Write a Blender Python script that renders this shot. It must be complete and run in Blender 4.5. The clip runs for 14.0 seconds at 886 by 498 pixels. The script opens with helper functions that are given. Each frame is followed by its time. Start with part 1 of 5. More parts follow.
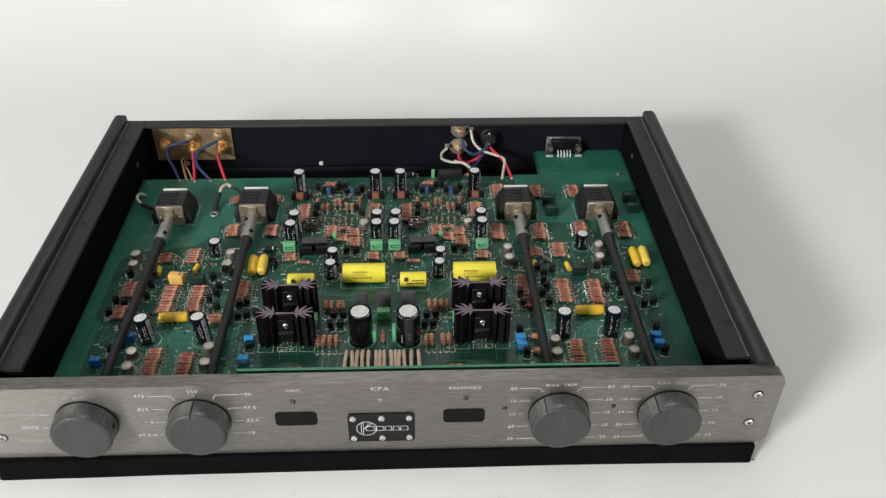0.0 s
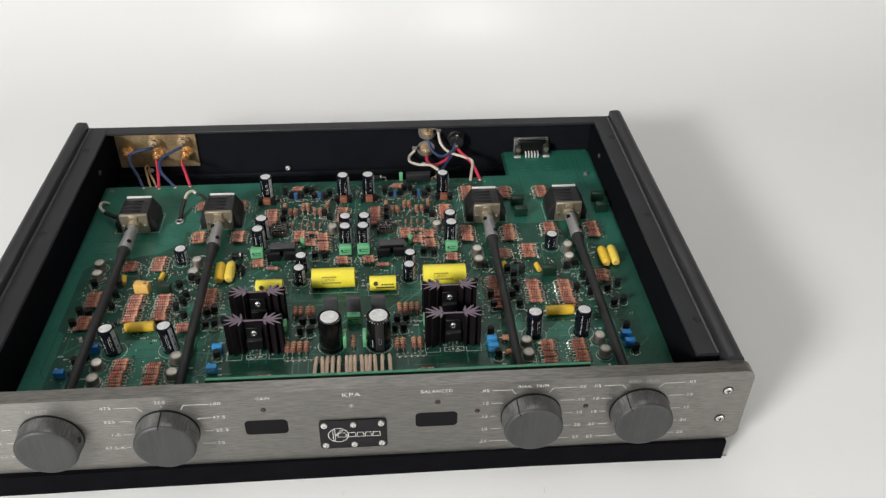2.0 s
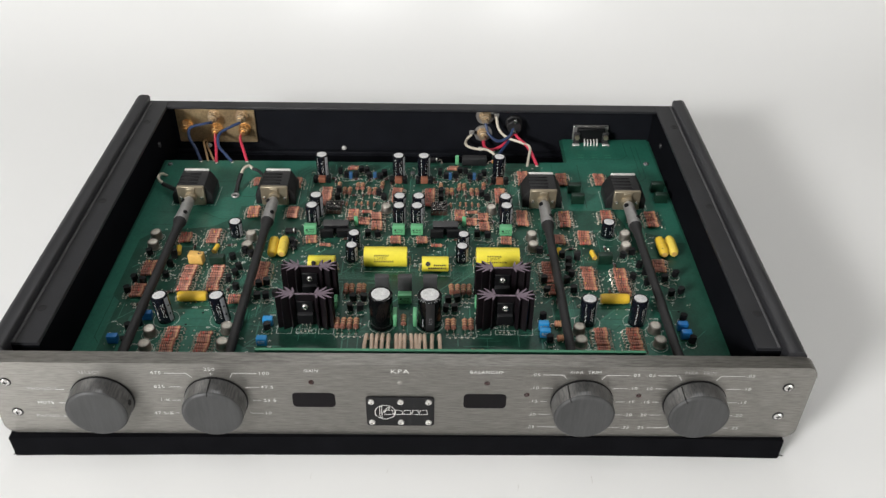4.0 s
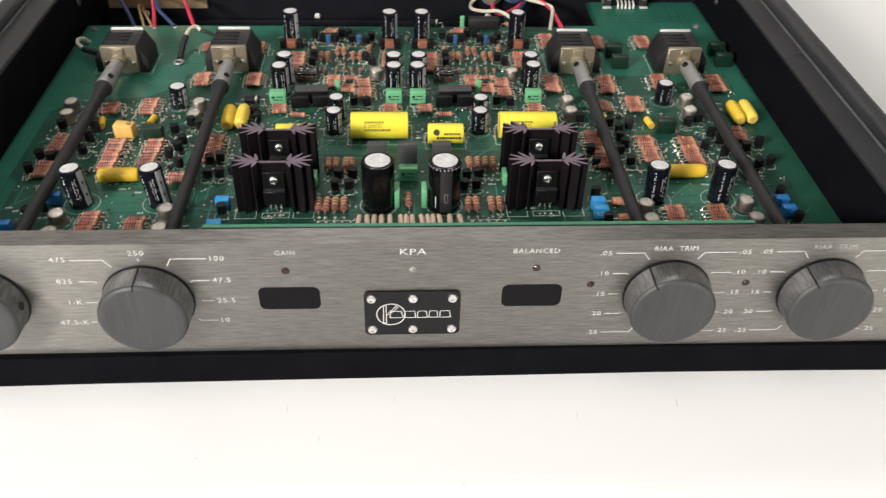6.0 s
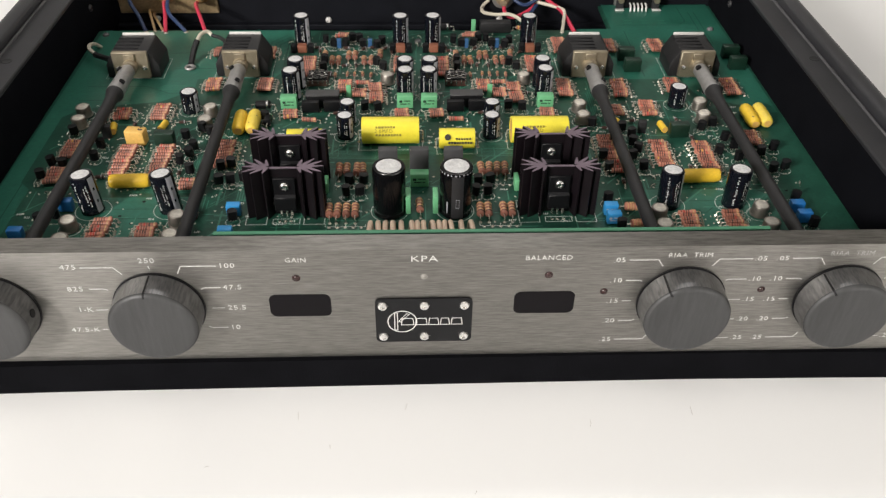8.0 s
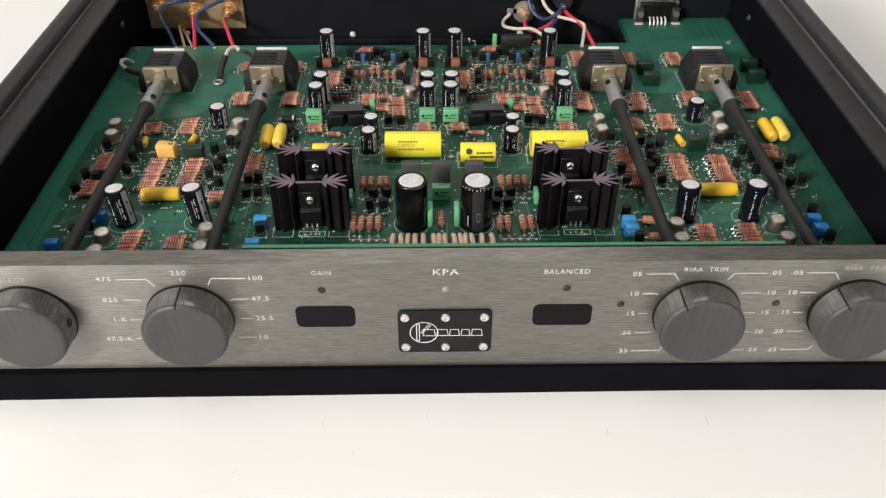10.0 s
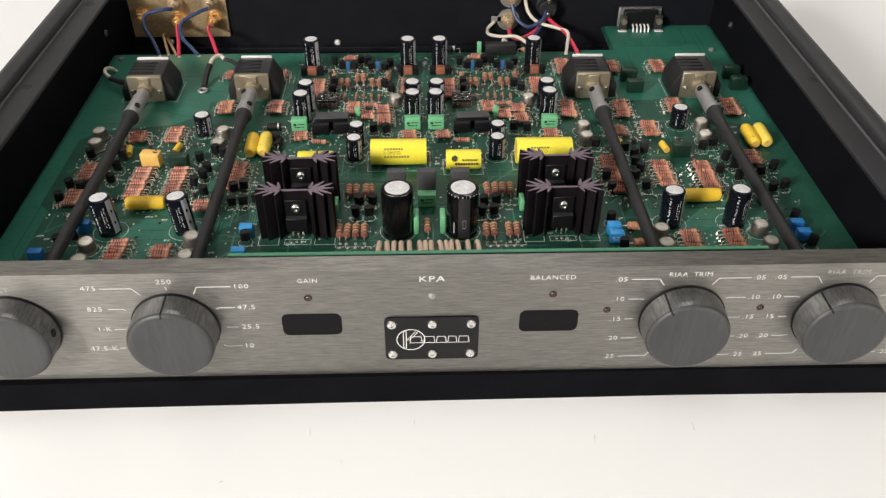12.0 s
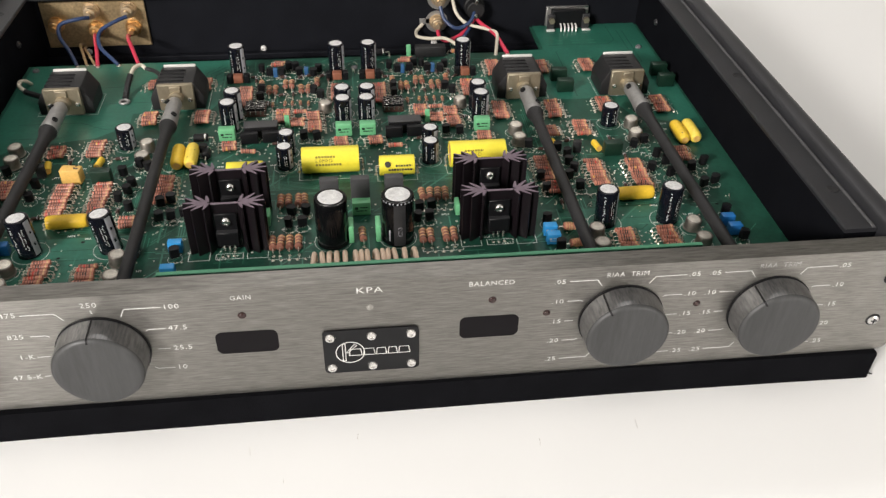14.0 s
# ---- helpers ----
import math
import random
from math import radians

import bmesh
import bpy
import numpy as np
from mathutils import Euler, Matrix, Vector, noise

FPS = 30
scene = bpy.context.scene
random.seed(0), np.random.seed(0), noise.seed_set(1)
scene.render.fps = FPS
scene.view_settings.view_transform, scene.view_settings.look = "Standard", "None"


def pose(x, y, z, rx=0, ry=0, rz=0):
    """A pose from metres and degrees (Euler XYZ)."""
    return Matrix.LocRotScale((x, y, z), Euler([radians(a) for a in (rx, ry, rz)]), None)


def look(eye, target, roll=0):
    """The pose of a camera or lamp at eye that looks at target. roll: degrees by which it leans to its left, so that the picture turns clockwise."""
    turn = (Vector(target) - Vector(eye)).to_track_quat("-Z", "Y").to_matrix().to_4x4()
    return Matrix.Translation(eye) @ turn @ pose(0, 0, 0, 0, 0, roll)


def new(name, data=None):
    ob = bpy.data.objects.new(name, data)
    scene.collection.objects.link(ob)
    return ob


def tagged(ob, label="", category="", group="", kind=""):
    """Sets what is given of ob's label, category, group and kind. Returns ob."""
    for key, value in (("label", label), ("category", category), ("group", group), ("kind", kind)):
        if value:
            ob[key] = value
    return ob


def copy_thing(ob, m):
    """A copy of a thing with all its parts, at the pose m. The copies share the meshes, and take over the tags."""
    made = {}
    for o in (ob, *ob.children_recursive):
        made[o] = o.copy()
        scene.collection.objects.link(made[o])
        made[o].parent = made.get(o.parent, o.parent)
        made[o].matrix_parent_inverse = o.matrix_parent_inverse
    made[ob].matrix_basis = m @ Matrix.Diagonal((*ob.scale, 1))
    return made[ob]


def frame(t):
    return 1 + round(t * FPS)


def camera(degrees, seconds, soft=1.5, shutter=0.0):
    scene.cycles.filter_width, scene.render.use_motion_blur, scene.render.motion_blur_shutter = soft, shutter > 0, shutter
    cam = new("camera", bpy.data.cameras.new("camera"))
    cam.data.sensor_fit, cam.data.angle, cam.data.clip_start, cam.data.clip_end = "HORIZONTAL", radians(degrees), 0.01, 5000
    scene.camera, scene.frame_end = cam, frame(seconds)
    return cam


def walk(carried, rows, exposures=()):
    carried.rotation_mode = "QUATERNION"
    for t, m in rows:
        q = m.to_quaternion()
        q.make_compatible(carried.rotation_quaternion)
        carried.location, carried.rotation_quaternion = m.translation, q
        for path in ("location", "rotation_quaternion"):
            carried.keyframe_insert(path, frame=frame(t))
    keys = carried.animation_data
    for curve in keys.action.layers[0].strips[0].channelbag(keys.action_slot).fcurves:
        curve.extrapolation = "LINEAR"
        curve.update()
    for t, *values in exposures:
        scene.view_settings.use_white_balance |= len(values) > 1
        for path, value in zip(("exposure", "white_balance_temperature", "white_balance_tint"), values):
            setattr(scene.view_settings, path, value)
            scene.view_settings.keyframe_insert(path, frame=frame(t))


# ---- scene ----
cam = camera(55.27, 14.0, soft=1.35, shutter=0.5)
PATH = [
    (0, (0.023, -0.3487, 0.4438), (0.0859, 1.2378, -0.7723), 0.61),
    (0.5, (0.0238, -0.3485, 0.4428), (0.1012, 1.24, -0.7699), 0.63),
    (1, (0.024, -0.3474, 0.4429), (0.1195, 1.2398, -0.7702), 0.72),
    (1.5, (0.0235, -0.3469, 0.4423), (0.1388, 1.2403, -0.7691), 0.89),
    (2, (0.0243, -0.3462, 0.4424), (0.156, 1.2399, -0.7688), 0.95),
    (2.2, (0.0241, -0.3457, 0.4425), (0.1641, 1.2393, -0.7691), 1.04),
    (4.3, (0.0178, -0.3469, 0.4198), (0.0298, 1.2392, -0.7984), 0.92),
    (4.5, (0.0142, -0.3439, 0.3905), (0.0595, 1.2293, -0.8436), 1.42),
    (5, (0.0062, -0.334, 0.3436), (0.0696, 1.2115, -0.9242), 1.58),
    (5.5, (-0.0139, -0.2911, 0.3078), (0.0299, 1.2473, -0.9694), 1.01),
    (5.8, (0.0025, -0.2633, 0.2956), (0.1187, 1.2805, -0.9706), 0.61),
    (6, (-0.0042, -0.2645, 0.2905), (0.093, 1.2811, -0.9752), 1.72),
    (6.5, (-0.0052, -0.2624, 0.2895), (0.0203, 1.2864, -0.9756), 0.25),
    (7, (-0.0055, -0.2602, 0.2933), (0.0546, 1.2805, -0.9804), 0.5),
    (7.5, (-0.0046, -0.261, 0.2904), (0.0739, 1.2875, -0.9729), 0.81),
    (8, (-0.0041, -0.261, 0.2905), (0.0662, 1.2878, -0.9731), 1.02),
    (8.5, (-0.007, -0.2658, 0.2919), (0.027, 1.2851, -0.9704), 0.87),
    (9, (-0.0064, -0.2674, 0.2975), (0.0132, 1.2877, -0.9601), 0.37),
    (9.2, (-0.004, -0.2664, 0.2992), (0.0103, 1.2877, -0.9596), 0.08),
    (11.5, (-0.0046, -0.268, 0.3002), (0.0334, 1.2997, -0.9412), 0.37),
    (12, (-0.0043, -0.2674, 0.2999), (0.0488, 1.3006, -0.9405), 0.39),
    (12.5, (-0.0042, -0.2666, 0.3007), (0.0715, 1.2998, -0.9405), 0.53),
    (13, (-0.0037, -0.2639, 0.3), (0.1128, 1.3008, -0.9403), 0.64),
    (13.5, (-0.0036, -0.2629, 0.2997), (0.161, 1.2995, -0.9378), 1.01),
    (14, (-0.0031, -0.2607, 0.2995), (0.1949, 1.2959, -0.9406), 1.36),
]
EXPOSURES = [(0.0, -0.44, 6500, 10), (2.2, -0.42, 6500, 10), (5.0, -0.30, 6500, 10), (5.5, -0.16, 6550, 11), (5.7, -0.10, 6650, 12), (6.05, -0.03, 6750, 12), (6.5, -0.27, 6750, 12), (8.0, -0.21, 6800, 12), (11.5, -0.14, 6800, 12), (14.0, -0.10, 6800, 12)]
walk(cam, [(t, look(eye, target, roll)) for t, eye, target, roll in PATH], EXPOSURES)

# ---- light ----
world = bpy.data.worlds.new("room_air")
scene.world = world
world.use_nodes = True
world.node_tree.nodes["Background"].inputs["Color"].default_value = (0.8, 0.85, 0.9, 1)
world.node_tree.nodes["Background"].inputs["Strength"].default_value = 0.3


def area_lamp(name, eye, target, sx, sy, watts, colour):
    lamp = bpy.data.lights.new(name, "AREA")
    lamp.shape, lamp.size, lamp.size_y, lamp.energy, lamp.color = "RECTANGLE", sx, sy, watts, colour
    ob = new(name, lamp)
    ob.matrix_world = look(eye, target)
    return ob


area_lamp("overhead_light_panel", (-0.25, -0.20, 1.7), (-0.05, 0.10, 0.0), 1.2, 0.9, 3.2, (1.0, 0.985, 0.96))
area_lamp("window_lamp", (-1.56, -1.66, 1.14), (0.0, 0.15, 0.04), 0.58, 0.42, 91, (1.0, 0.99, 0.97))
# added fill lamp: lifts the front panel's right end and the case's shadow
area_lamp("front_right_fill_lamp", (1.75, -2.2, 0.55), (0.1, 0.0, 0.0), 1.8, 1.0, 28, (1.0, 0.98, 0.95))
for lx in (-0.31, 0.38):
    area_lamp("ceiling_spot_lamp", (lx, 1.68, 2.2), (lx * 0.3, 0.4, 0.0), 0.25, 0.20, 4.8, (1.0, 1.0, 1.0))

# ---- materials ----
S = 0.001  # the things are drawn in millimetres


def material(name, colour, rough=0.5, metal=0.0, vary=0.12, scale=120.0, fine=900.0, bump=0.15, stretch=(1, 1, 1), per_thing=0.0, second=None, spec=0.5):
    """A surface with stains at one scale, grain at another, and fine relief."""
    m = bpy.data.materials.new(name)
    m.use_nodes = True
    n, l = m.node_tree.nodes, m.node_tree.links
    b = n["Principled BSDF"]
    b.inputs["Roughness"].default_value, b.inputs["Metallic"].default_value = rough, metal
    b.inputs["Specular IOR Level"].default_value = spec
    tc, mp = n.new("ShaderNodeTexCoord"), n.new("ShaderNodeMapping")
    mp.inputs["Scale"].default_value = stretch
    l.new(tc.outputs["Object"], mp.inputs["Vector"])
    big, small = n.new("ShaderNodeTexNoise"), n.new("ShaderNodeTexNoise")
    big.inputs["Scale"].default_value, small.inputs["Scale"].default_value = scale, fine
    big.inputs["Detail"].default_value = small.inputs["Detail"].default_value = 4
    for t in (big, small):
        l.new(mp.outputs["Vector"], t.inputs["Vector"])
    add = n.new("ShaderNodeMath")
    add.operation = "ADD"
    l.new(big.outputs["Fac"], add.inputs[0]), l.new(small.outputs["Fac"], add.inputs[1])
    ramp = n.new("ShaderNodeMapRange")
    ramp.inputs["From Min"].default_value, ramp.inputs["From Max"].default_value = 0.6, 1.4
    l.new(add.outputs[0], ramp.inputs["Value"])
    mix = n.new("ShaderNodeMix")
    mix.data_type = "RGBA"
    other = second or [c * (1 + vary) for c in colour]
    mix.inputs[6].default_value = (*[c * (1 - vary) for c in colour], 1)
    mix.inputs[7].default_value = (*other, 1)
    l.new(ramp.outputs[0], mix.inputs[0])
    out = mix.outputs[2]
    if per_thing:
        info, hsv = n.new("ShaderNodeObjectInfo"), n.new("ShaderNodeHueSaturation")
        mr = n.new("ShaderNodeMapRange")
        mr.inputs["To Min"].default_value, mr.inputs["To Max"].default_value = 1 - per_thing, 1 + per_thing
        l.new(info.outputs["Random"], mr.inputs["Value"])
        l.new(mr.outputs[0], hsv.inputs["Value"])
        l.new(out, hsv.inputs["Color"])
        out = hsv.outputs[0]
    l.new(out, b.inputs["Base Color"])
    rr = n.new("ShaderNodeMapRange")
    rr.inputs["To Min"].default_value, rr.inputs["To Max"].default_value = max(rough - 0.08, 0.02), min(rough + 0.08, 1)
    l.new(small.outputs["Fac"], rr.inputs["Value"]), l.new(rr.outputs[0], b.inputs["Roughness"])
    if bump:
        bp = n.new("ShaderNodeBump")
        bp.inputs["Strength"].default_value, bp.inputs["Distance"].default_value = bump, 0.0003
        l.new(small.outputs["Fac"], bp.inputs["Height"]), l.new(bp.outputs["Normal"], b.inputs["Normal"])
    return m


M_TABLE = material("white_laminate", (0.862, 0.866, 0.864), 0.29, vary=0.008, scale=2, fine=9, bump=0.0)
for link in [k for k in M_TABLE.node_tree.links if k.to_socket.name == "Roughness"]:
    M_TABLE.node_tree.links.remove(link)
M_WALL = material("wall_paint", (0.70, 0.69, 0.67), 0.8, vary=0.03, scale=2, fine=60, bump=0.05)
M_CEIL = material("ceiling_paint", (0.62, 0.62, 0.61), 0.9, vary=0.02, scale=2, fine=60, bump=0.05)
M_FLOOR = material("grey_floor", (0.30, 0.29, 0.28), 0.6, vary=0.1, scale=3, fine=80)
M_FOAM = material("black_felt", (0.0048, 0.0049, 0.006), 0.95, vary=0.35, scale=60, fine=1500, bump=0.6, spec=0.03)
M_CHASSIS = material("black_anodised", (0.020, 0.0205, 0.0235), 0.45, vary=0.3, scale=40, fine=1800, bump=0.1, spec=0.5)
M_LIP = material("pale_bead_highlight", (0.085, 0.085, 0.088), 0.42, vary=0.4, scale=120, fine=1500, bump=0.1, spec=0.5)
M_REAR = material("black_painted_sheet", (0.0085, 0.0092, 0.0122), 0.6, vary=0.3, scale=50, fine=1500, bump=0.12, spec=0.08)
M_INNER = material("dull_black_paint", (0.0060, 0.0063, 0.008), 0.8, vary=0.3, scale=50, fine=1500, bump=0.12, spec=0.01)
M_PLATE = material("brushed_aluminium", (0.252, 0.243, 0.227), 0.40, metal=1.0, vary=0.36, scale=620, fine=1500, bump=0.55, stretch=(0.12, 1, 2.2))
plate_nodes, plate_links = M_PLATE.node_tree.nodes, M_PLATE.node_tree.links
plate_geo, plate_cross = plate_nodes.new("ShaderNodeNewGeometry"), plate_nodes.new("ShaderNodeVectorMath")
plate_cross.operation = "CROSS_PRODUCT"
plate_cross.inputs[1].default_value = (1, 0, 0)
plate_links.new(plate_geo.outputs["True Normal"], plate_cross.inputs[0])
plate_links.new(plate_cross.outputs["Vector"], plate_nodes["Principled BSDF"].inputs["Tangent"])
plate_nodes["Principled BSDF"].inputs["Anisotropic"].default_value = 0.75
M_KNOBSIDE = material("grey_turned_knob_rim", (0.17, 0.171, 0.173), 0.38, metal=0.85, vary=0.6, scale=150, fine=1300, bump=0.35, stretch=(1, 0.15, 0.35))
M_KNOB = material("grey_brushed_knob_face", (0.065, 0.066, 0.067), 0.50, metal=0.55, vary=0.20, scale=110, fine=900, bump=0.2, stretch=(1, 0.3, 0.12))
M_BLACK = material("black_plastic", (0.006, 0.006, 0.007), 0.42, vary=0.2, scale=150, fine=1500, bump=0.1, spec=0.25)
M_BLACKMATT = material("matt_black_plastic", (0.010, 0.010, 0.011), 0.55, vary=0.2, scale=150, fine=1500, bump=0.15)
M_GREYBLACK = material("charcoal_plastic", (0.024, 0.024, 0.026), 0.5, vary=0.2, scale=150, fine=1500, bump=0.15)
M_LID = material("charcoal_lid", (0.05, 0.05, 0.052), 0.5, vary=0.2, scale=150, fine=1500, bump=0.15)
M_WINDOW = material("smoked_window", (0.005, 0.004, 0.005), 0.5, vary=0.1, bump=0.0, spec=0.12)
M_RUBBER = material("black_heatshrink", (0.013, 0.013, 0.014), 0.62, vary=0.2, scale=200, fine=1400, bump=0.25)
M_PCB = material("green_solder_mask", (0.012, 0.069, 0.046), 0.34, vary=0.35, scale=90, fine=500, bump=0.1, second=(0.0185, 0.096, 0.064), spec=0.4)
M_POUR = material("green_mask_over_copper_sheet", (0.0185, 0.124, 0.085), 0.32, vary=0.25, scale=40, fine=380, bump=0.05, second=(0.029, 0.168, 0.118), spec=0.5)
M_TRACE = material("green_over_copper", (0.045, 0.19, 0.13), 0.36, vary=0.2, scale=90, fine=600, bump=0.05)
M_EDGE = material("light_green_board_edge", (0.055, 0.22, 0.125), 0.5, vary=0.15)
M_SILK = material("white_screen_print", (0.70, 0.72, 0.68), 0.7, vary=0.15, bump=0.0)
M_WORN = material("worn_white_engraving", (0.40, 0.395, 0.38), 0.6, vary=0.35, scale=700, bump=0.0)
M_WHITE = material("white_engraving", (0.67, 0.665, 0.645), 0.6, vary=0.1, bump=0.0)
M_SOLDER = material("solder", (0.67, 0.63, 0.55), 0.28, metal=0.82, vary=0.15, scale=300)
M_STEEL = material("bright_steel", (0.72, 0.71, 0.69), 0.25, metal=1.0, vary=0.1, scale=300, bump=0.08)
M_GREYMETAL = material("dull_grey_metal", (0.40, 0.39, 0.38), 0.5, metal=0.75, vary=0.15, scale=200, bump=0.2)
M_PALEMETAL = material("pale_tinned_metal", (0.78, 0.77, 0.74), 0.5, metal=0.4, vary=0.1, scale=200)
M_PALECOUPLER = material("pale_turned_metal", (0.38, 0.375, 0.37), 0.42, metal=0.6, vary=0.2, scale=200, bump=0.15)
M_GREYPLASTIC = material("grey_worn_plastic", (0.13, 0.13, 0.135), 0.5, vary=0.2, scale=200)
M_CAN = material("dull_can_metal", (0.30, 0.275, 0.245), 0.42, metal=0.85, vary=0.2, scale=300, bump=0.1, per_thing=0.2)
M_CANTOP = material("pale_can_top", (0.56, 0.53, 0.47), 0.5, metal=0.45, vary=0.3, scale=350, bump=0.15, per_thing=0.25)
M_BEIGE = material("passivated_zinc", (0.37, 0.32, 0.235), 0.46, metal=0.8, vary=0.15, scale=200, bump=0.1)
M_GOLD = material("gold_plate", (0.74, 0.47, 0.22), 0.32, metal=0.85, vary=0.15, scale=200, bump=0.1)
M_PALEGOLD = material("worn_pale_gold", (0.60, 0.47, 0.32), 0.42, metal=0.75, vary=0.15, scale=200, bump=0.1)
# strong colour variation puts warm reflected patches into the brass
M_BRASS = material("brass_with_reflections", (0.50, 0.37, 0.21), 0.44, metal=0.72, vary=0.38, scale=70, fine=600, bump=0.12)
M_HEAT = material("violet_black_anodised", (0.0085, 0.0055, 0.0075), 0.40, metal=0.2, vary=0.25, scale=100, fine=1200, bump=0.08)
M_HEATTIP = material("pale_violet_fin_ends", (0.19, 0.145, 0.18), 0.45, metal=0.5, vary=0.25, scale=200)
M_RES = material("terracotta_resistor_lacquer", (0.42, 0.172, 0.118), 0.42, vary=0.25, scale=500, fine=2500, bump=0.1, per_thing=0.28)
M_RESBROWN = material("brown_resistor_lacquer", (0.25, 0.105, 0.075), 0.4, vary=0.25, scale=500, fine=2500, bump=0.1, per_thing=0.25)
M_BAND = material("dark_resistor_bands", (0.11, 0.03, 0.02), 0.45, vary=0.3, bump=0.0, per_thing=0.6)
band_nodes, band_links = M_BAND.node_tree.nodes, M_BAND.node_tree.links
band_pick, band_ramp = band_nodes.new("ShaderNodeObjectInfo"), band_nodes.new("ShaderNodeValToRGB")
band_ramp.color_ramp.interpolation = "CONSTANT"
band_ramp.color_ramp.elements[0].color = (0.13, 0.045, 0.032, 1)
band_ramp.color_ramp.elements[1].position, band_ramp.color_ramp.elements[1].color = 0.34, (0.20, 0.065, 0.045, 1)
for place, tint in ((0.58, (0.045, 0.022, 0.018, 1)), (0.80, (0.26, 0.085, 0.055, 1)), (0.92, (0.45, 0.035, 0.025, 1)), (0.97, (0.62, 0.36, 0.06, 1))):
    band_ramp.color_ramp.elements.new(place).color = tint
band_links.new(band_pick.outputs["Random"], band_ramp.inputs["Fac"])
band_links.new(band_ramp.outputs["Color"], band_nodes["Principled BSDF"].inputs["Base Color"])
M_BANDGOLD = material("pale_resistor_band", (0.55, 0.34, 0.17), 0.45, vary=0.3, bump=0.0)
M_SLEEVE = material("black_capacitor_sleeve", (0.0046, 0.0056, 0.0095), 0.15, vary=0.2, scale=200, bump=0.03, spec=0.42)
M_BIGSLEEVE = material("glossy_black_sleeve", (0.0036, 0.0036, 0.0042), 0.16, vary=0.2, scale=200, bump=0.03, spec=0.36)
M_STRIPE = material("pale_grey_capacitor_stripe", (0.42, 0.43, 0.46), 0.35, vary=0.1, bump=0.0)
M_CAPTOP = material("pale_capacitor_lid", (0.62, 0.62, 0.62), 0.45, vary=0.3, scale=330, fine=1300, bump=0.25)
M_YELLOW = material("lemon_yellow_film", (0.84, 0.72, 0.055), 0.36, vary=0.08, scale=120, fine=900, bump=0.1)
M_AMBER = material("amber_yellow_film", (0.80, 0.51, 0.04), 0.36, vary=0.12, scale=150, fine=900, bump=0.1)
M_TUBE = material("golden_yellow_film", (0.80, 0.53, 0.045), 0.36, vary=0.14, scale=150, fine=900, bump=0.12)
M_PALETUBE = material("pale_golden_film", (0.82, 0.62, 0.09), 0.36, vary=0.12, scale=150, fine=900, bump=0.12)
M_OCHRE = material("ochre_box_resin", (0.72, 0.44, 0.12), 0.45, vary=0.15, scale=200)
M_INK = material("faded_olive_ink", (0.27, 0.22, 0.025), 0.6, vary=0.1, bump=0.0)
M_MINT = material("mint_green_resin", (0.14, 0.44, 0.22), 0.42, vary=0.12, scale=200, bump=0.12)
M_DKGREEN = material("dark_green_resin", (0.005, 0.024, 0.014), 0.4, vary=0.2, scale=200)
M_BLUE = material("bright_blue_resin", (0.025, 0.27, 0.60), 0.38, vary=0.12, scale=200, bump=0.1)
M_BLUEDEEP = material("deep_blue_resin", (0.014, 0.16, 0.45), 0.38, vary=0.15, scale=200, bump=0.1)
M_BROWN = material("dark_brown_socket", (0.05, 0.022, 0.016), 0.45, vary=0.2)
M_PEACH = material("peach_wire_sleeving", (0.78, 0.60, 0.47), 0.55, vary=0.1, scale=300)
M_WRED = material("red_wire", (0.55, 0.035, 0.075), 0.42, vary=0.12, scale=200)
M_WBLUE = material("blue_wire", (0.018, 0.040, 0.108), 0.42, vary=0.15, scale=200)
M_WWHITE = material("ivory_wire", (0.60, 0.55, 0.45), 0.48, vary=0.12, scale=200)
M_WTAN = material("tan_wire", (0.36, 0.24, 0.12), 0.5, vary=0.15, scale=200)
M_REDLED = material("dark_red_lens", (0.022, 0.004, 0.003), 0.18, vary=0.1, bump=0.0, spec=0.6)
M_CLEARLED = material("milky_lens", (0.24, 0.23, 0.21), 0.3, vary=0.1, bump=0.0)
M_INKDARK = material("black_ink", (0.03, 0.028, 0.02), 0.6, vary=0.1, bump=0.0)
M_BLUEDARK = material("dusty_blue_resin", (0.028, 0.10, 0.23), 0.45, vary=0.15, scale=200)
M_BLOCK = material("dull_terracotta", (0.26, 0.095, 0.055), 0.5, vary=0.2, scale=300)
M_DUST = material("grey_dust", (0.48, 0.46, 0.43), 0.9, vary=0.3)


# ---- mesh helpers (millimetres) ----
def at(x, y, z, rx=0, ry=0, rz=0):
    """A pose given in millimetres and degrees."""
    return pose(x * S, y * S, z * S, rx, ry, rz)


def box(bm, x0, x1, y0, y1, z0, z1, bevel=0.0, seg=1):
    m = Matrix.LocRotScale(((x0 + x1) / 2, (y0 + y1) / 2, (z0 + z1) / 2), None, (x1 - x0, y1 - y0, z1 - z0))
    vs = bmesh.ops.create_cube(bm, size=1, matrix=m)["verts"]
    if bevel:
        es = list({e for v in vs for e in v.link_edges})
        bmesh.ops.bevel(bm, geom=es, offset=bevel, segments=seg, profile=0.5, affect="EDGES")
    return bm


